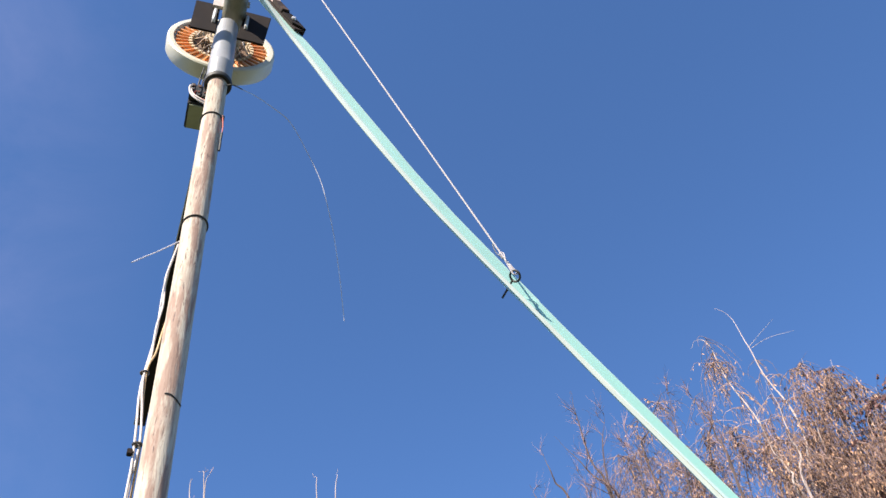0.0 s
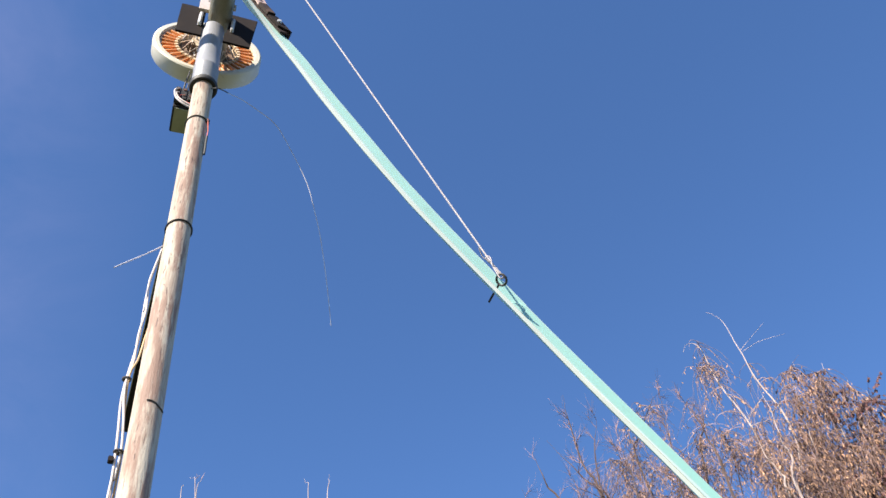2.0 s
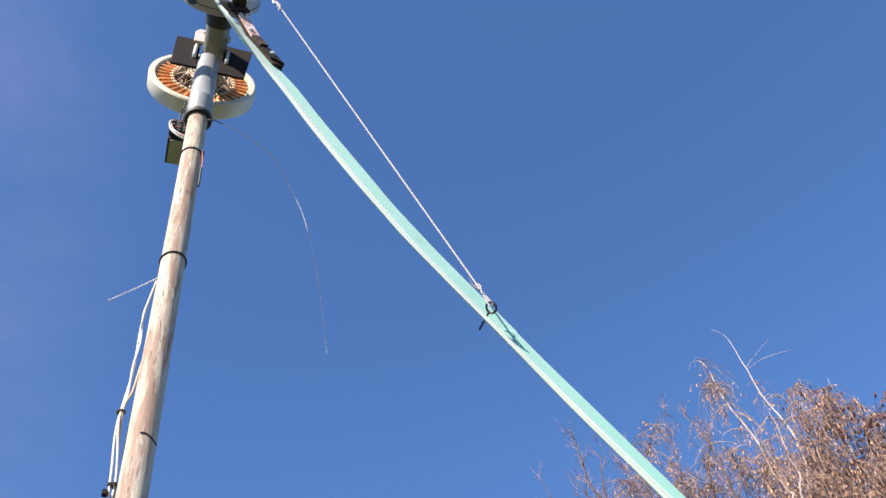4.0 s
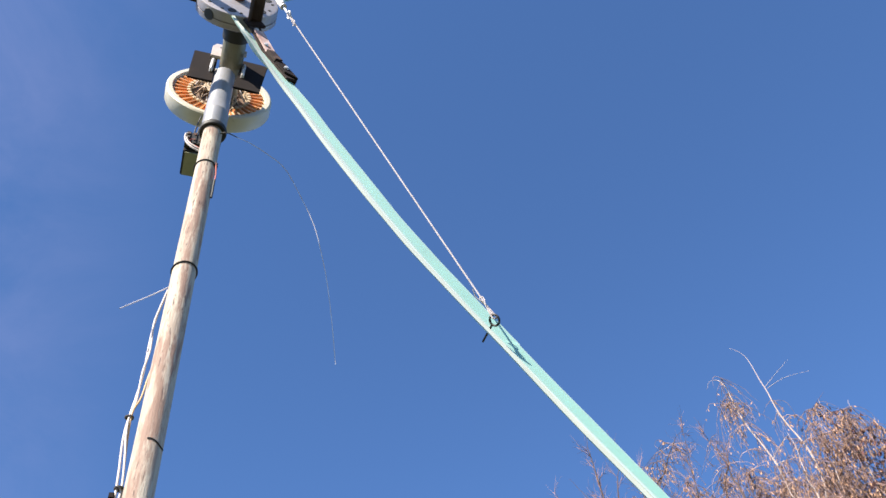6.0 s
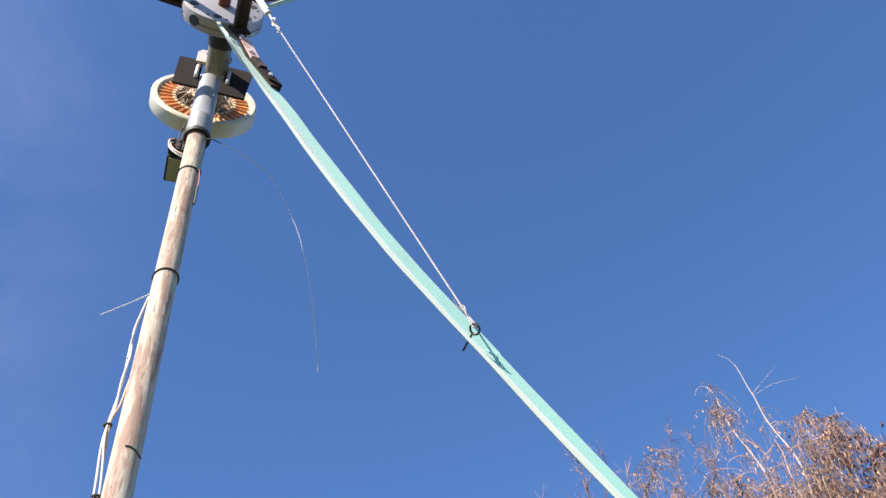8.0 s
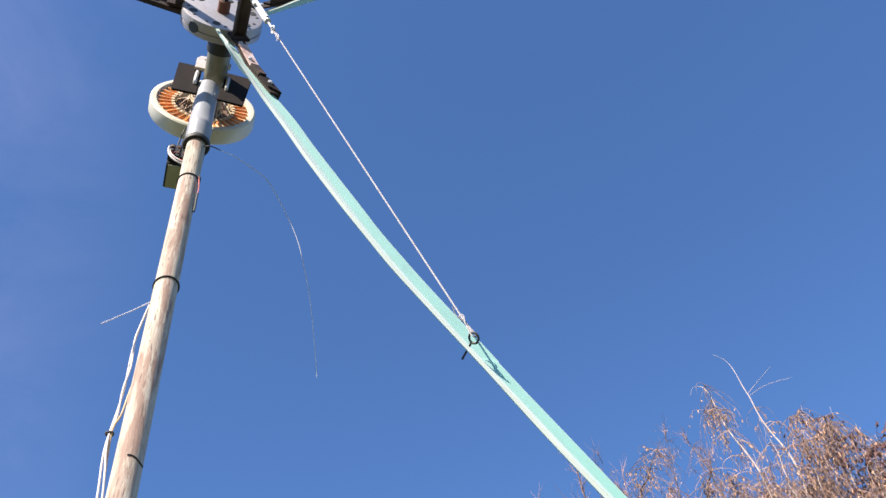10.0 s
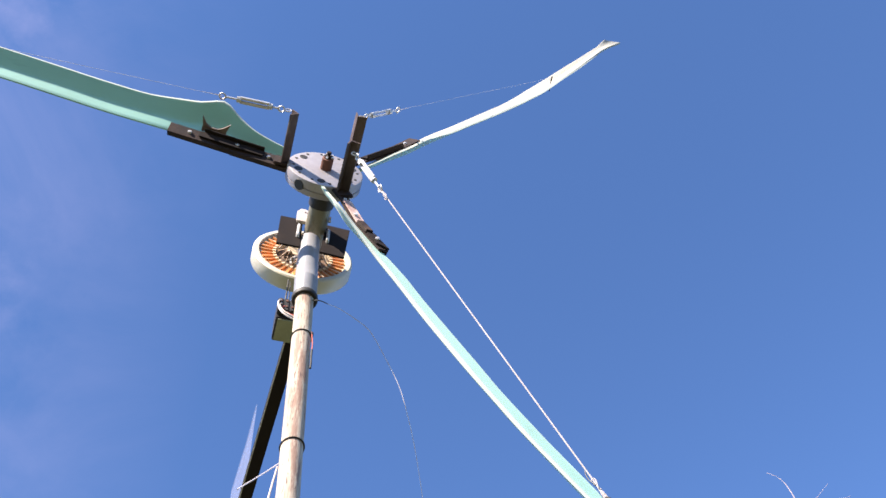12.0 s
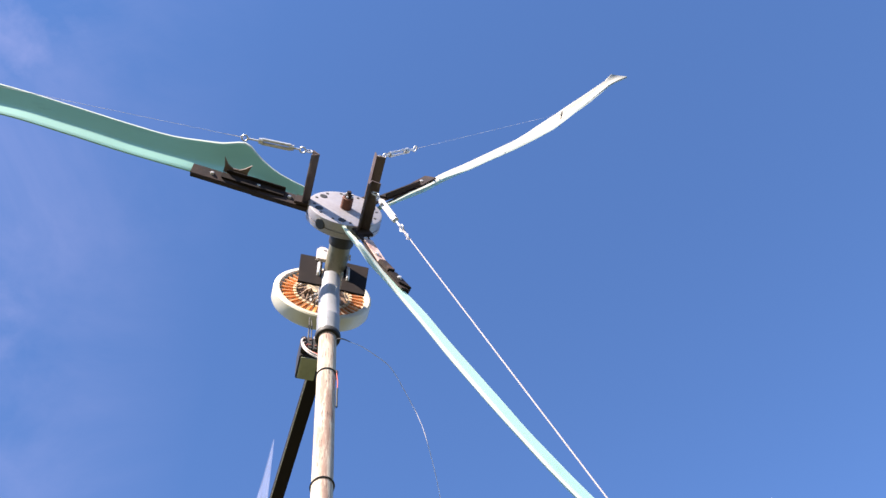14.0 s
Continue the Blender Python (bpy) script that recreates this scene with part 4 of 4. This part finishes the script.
V = Vector
big = weeping(3, (10.6, 9.2, 0), [
    ([V((10.3, 9.0, 8.0)), V((10.15, 8.97, 10.7)), V((10.31, 8.78, 11.9)), V((10.23, 8.86, 13.1)), V((10.19, 8.9, 14.1)), V((10.13, 8.97, 15.0)), V((10.0, 9.08, 15.3))], 26, 6, 3, 0.40, 1.25),
    ([V((10.2, 9.2, 8.0)), V((10.01, 9.08, 10.8)), V((9.94, 9.15, 11.9)), V((9.79, 9.29, 13.3)), V((9.74, 9.35, 14.5)), V((9.6, 9.47, 14.74)), V((9.5, 9.58, 14.6))], 44, 10, 3, 0.55),
    ([V((10.2, 9.1, 8.0)), V((9.34, 8.48, 10.21)), V((9.36, 8.46, 10.73)), V((9.27, 8.55, 11.28)), V((9.30, 8.52, 12.08))], 16, 8, 4, 0.4),
    ([V((10.3, 9.0, 8.0)), V((9.44, 8.38, 10.15)), V((9.51, 8.31, 10.89)), V((9.53, 8.29, 11.34)), V((9.54, 8.28, 11.96)), V((9.54, 8.28, 12.73))], 14, 8, 4, 0.35),
    ([V((10.4, 9.0, 8.5)), V((9.98, 9.1, 11.2)), V((9.85, 9.24, 12.2))], 46, 13, 4, 0.8),
    ([V((10.6, 8.9, 8.5)), V((10.5, 8.7, 11.4)), V((10.62, 8.5, 13.2))], 62, 18, 5, 0.85),
    ([V((10.9, 8.8, 8.5)), V((10.9, 8.4, 11.3)), V((10.85, 8.25, 12.9))], 62, 18, 5, 0.85),
    ([V((11.0, 8.7, 8.5)), V((11.1, 8.2, 11.0)), V((11.15, 7.9, 12.25))], 62, 18, 5, 0.85),
    ([V((11.2, 8.5, 8.0)), V((11.4, 7.9, 10.6)), V((11.5, 7.6, 11.4))], 58, 18, 5, 0.85),
    ([V((10.7, 9.2, 8.5)), V((10.5, 9.1, 11.0)), V((10.45, 9.0, 12.4))], 62, 18, 5, 0.85),
    ([V((10.9, 9.3, 8.0)), V((10.9, 9.2, 10.6)), V((11.0, 9.0, 11.7))], 54, 17, 5, 0.85)],
    "birch_tree", "tall birch with white stems and drooping tan twigs")
# bare whips at the very top of the leader
whips = Tree(4)
for pts in ([V((10.19, 8.9, 14.08)), V((10.39, 8.7, 14.27)), V((10.6, 8.46, 14.45))], [V((10.21, 8.88, 14.03)), V((10.45, 8.63, 14.09)), V((10.76, 8.29, 13.99))]):
    whips.limb("wood", smooth_path(pts, 5), 0.0045, 0.0018, 4)
me = bpy.data.meshes.new("whip")
me.from_pydata(whips.mesh["wood"][0], [], whips.mesh["wood"][1])
me.materials.append(BARK)
part("whip", me, None, big, "bare pale top shoots")
weeping(8, (12.2, 8.2, 0), [([V((11.35, 8.32, 8.00)), V((10.95, 8.42, 11.95)), V((10.78, 8.47, 13.45))], 20, 6, 8, 0.36), ([V((11.45, 8.12, 8.00)), V((11.15, 8.12, 11.75)), V((11.05, 8.15, 13.15))], 22, 6, 8, 0.38),
            ([V((11.55, 7.92, 8.00)), V((11.35, 7.97, 11.35)), V((11.20, 7.99, 12.60))], 22, 6, 8, 0.38), ([V((11.75, 7.82, 8.00)), V((11.50, 7.82, 11.05)), V((11.31, 7.85, 12.25))], 22, 6, 8, 0.38)],
        "russet_tree", "tree with dark russet leaves beside the birch", twig_mat=DARKTWIG, leaf_mat=LEAFRED, droop=0.03, size=0.075, broad=0.34)
weeping(12, (9.0, 10.2, 0), [([V((8.9, 10.1, 8.5)), V((9.14, 9.87, 11.9)), V((9.36, 9.68, 12.8)), V((9.28, 9.75, 13.2)), V((9.19, 9.83, 13.65))], 36, 8, 3, 0.5),
            ([V((8.7, 10.3, 8.5)), V((8.34, 10.49, 12.3)), V((8.53, 10.35, 13.1)), V((8.78, 10.16, 13.7)), V((8.95, 10.0, 13.85))], 46, 9, 3, 0.55),
            ([V((9.0, 10.1, 8.0)), V((8.9, 10.1, 11.6)), V((8.75, 10.2, 12.8))], 62, 13, 4, 0.7), ([V((9.3, 10.0, 8.0)), V((9.5, 9.7, 11.0)), V((9.6, 9.55, 12.5))], 66, 13, 4, 0.7),
            ([V((8.6, 10.5, 8.0)), V((8.1, 10.7, 11.6)), V((8.15, 10.65, 12.9))], 44, 10, 3, 0.65)],
        "young_birch_tree", "slim birch with sparse drooping seed twigs", wood=DARKBARK, droop=0.24)
weeping(15, (7.3, 10.4, 0), [([V((7.3, 10.1, 8.0)), V((7.2, 10.15, 11.2)), V((7.08, 10.16, 11.9)), V((7.0, 10.19, 13.02)), V((7.02, 10.17, 13.6))], 34, 8, 0, 0.55),
            ([V((7.4, 10.1, 8.0)), V((7.3, 10.1, 11.1)), V((6.95, 10.26, 11.9)), V((6.62, 10.42, 12.69))], 32, 8, 0, 0.6),
            ([V((6.9, 10.3, 8.0)), V((6.62, 10.45, 11.2)), V((6.45, 10.52, 11.9)), V((6.37, 10.56, 12.5))], 30, 8, 0, 0.55),
            ([V((7.4, 10.0, 8.0)), V((7.2, 10.05, 11.6)), V((7.4, 9.93, 12.92))], 30, 8, 0, 0.55),
            ([V((7.7, 9.9, 8.0)), V((7.65, 9.8, 11.0)), V((7.61, 9.79, 12.3))], 64, 11, 0.4, 0.7),
            ([V((6.4, 10.6, 8.0)), V((6.2, 10.65, 11.0)), V((6.1, 10.7, 11.8))], 40, 9, 0, 0.6),
            ([V((7.2, 10.2, 8.0)), V((6.95, 10.25, 10.8)), V((6.85, 10.3, 11.9))], 60, 10, 0, 0.65),
            ([V((8.2, 9.5, 8.0)), V((8.2, 9.4, 11.0)), V((8.33, 9.24, 13.0))], 44, 9, 0.6, 0.55),
            ([V((8.6, 9.2, 8.0)), V((8.75, 9.0, 11.2)), V((8.72, 9.0, 12.0)), V((8.56, 9.05, 12.85))], 36, 8, 0.6, 0.5)],
        "bare_tree", "almost bare young tree with dark ascending branches", wood=DARKBARK, twig_mat=BARETWIG, droop=0.0, lift=1.0, r0=0.08, thick=0.0027)
weeping(21, (3.2, 12.9, 0), [([V((3.3, 12.8, 9.0)), V((3.33, 12.79, 12.8)), V((3.36, 12.78, 13.46))], 8, 2, 0, 0.22), ([V((3.1, 12.85, 9.0)), V((3.01, 12.86, 12.8)), V((2.92, 12.88, 13.38))], 8, 2, 0, 0.22)],
        "bare_tree", "bare tree with pale upright twigs", droop=-0.1, lift=1.8, r0=0.05)
weeping(27, (1.0, 13.2, 0), [([V((1.05, 13.15, 9.0)), V((1.07, 13.14, 12.8)), V((1.12, 13.14, 13.36))], 7, 2, 0, 0.22), ([V((1.0, 13.15, 9.0)), V((1.05, 13.14, 12.95)), V((0.92, 13.16, 13.38))], 6, 2, 0, 0.2),
            ([V((0.9, 13.16, 9.0)), V((0.82, 13.16, 12.77)), V((0.83, 13.16, 13.2))], 7, 2, 0, 0.22)],
        "bare_tree", "bare tree with pale forked top twigs", droop=-0.1, lift=1.8, r0=0.05)
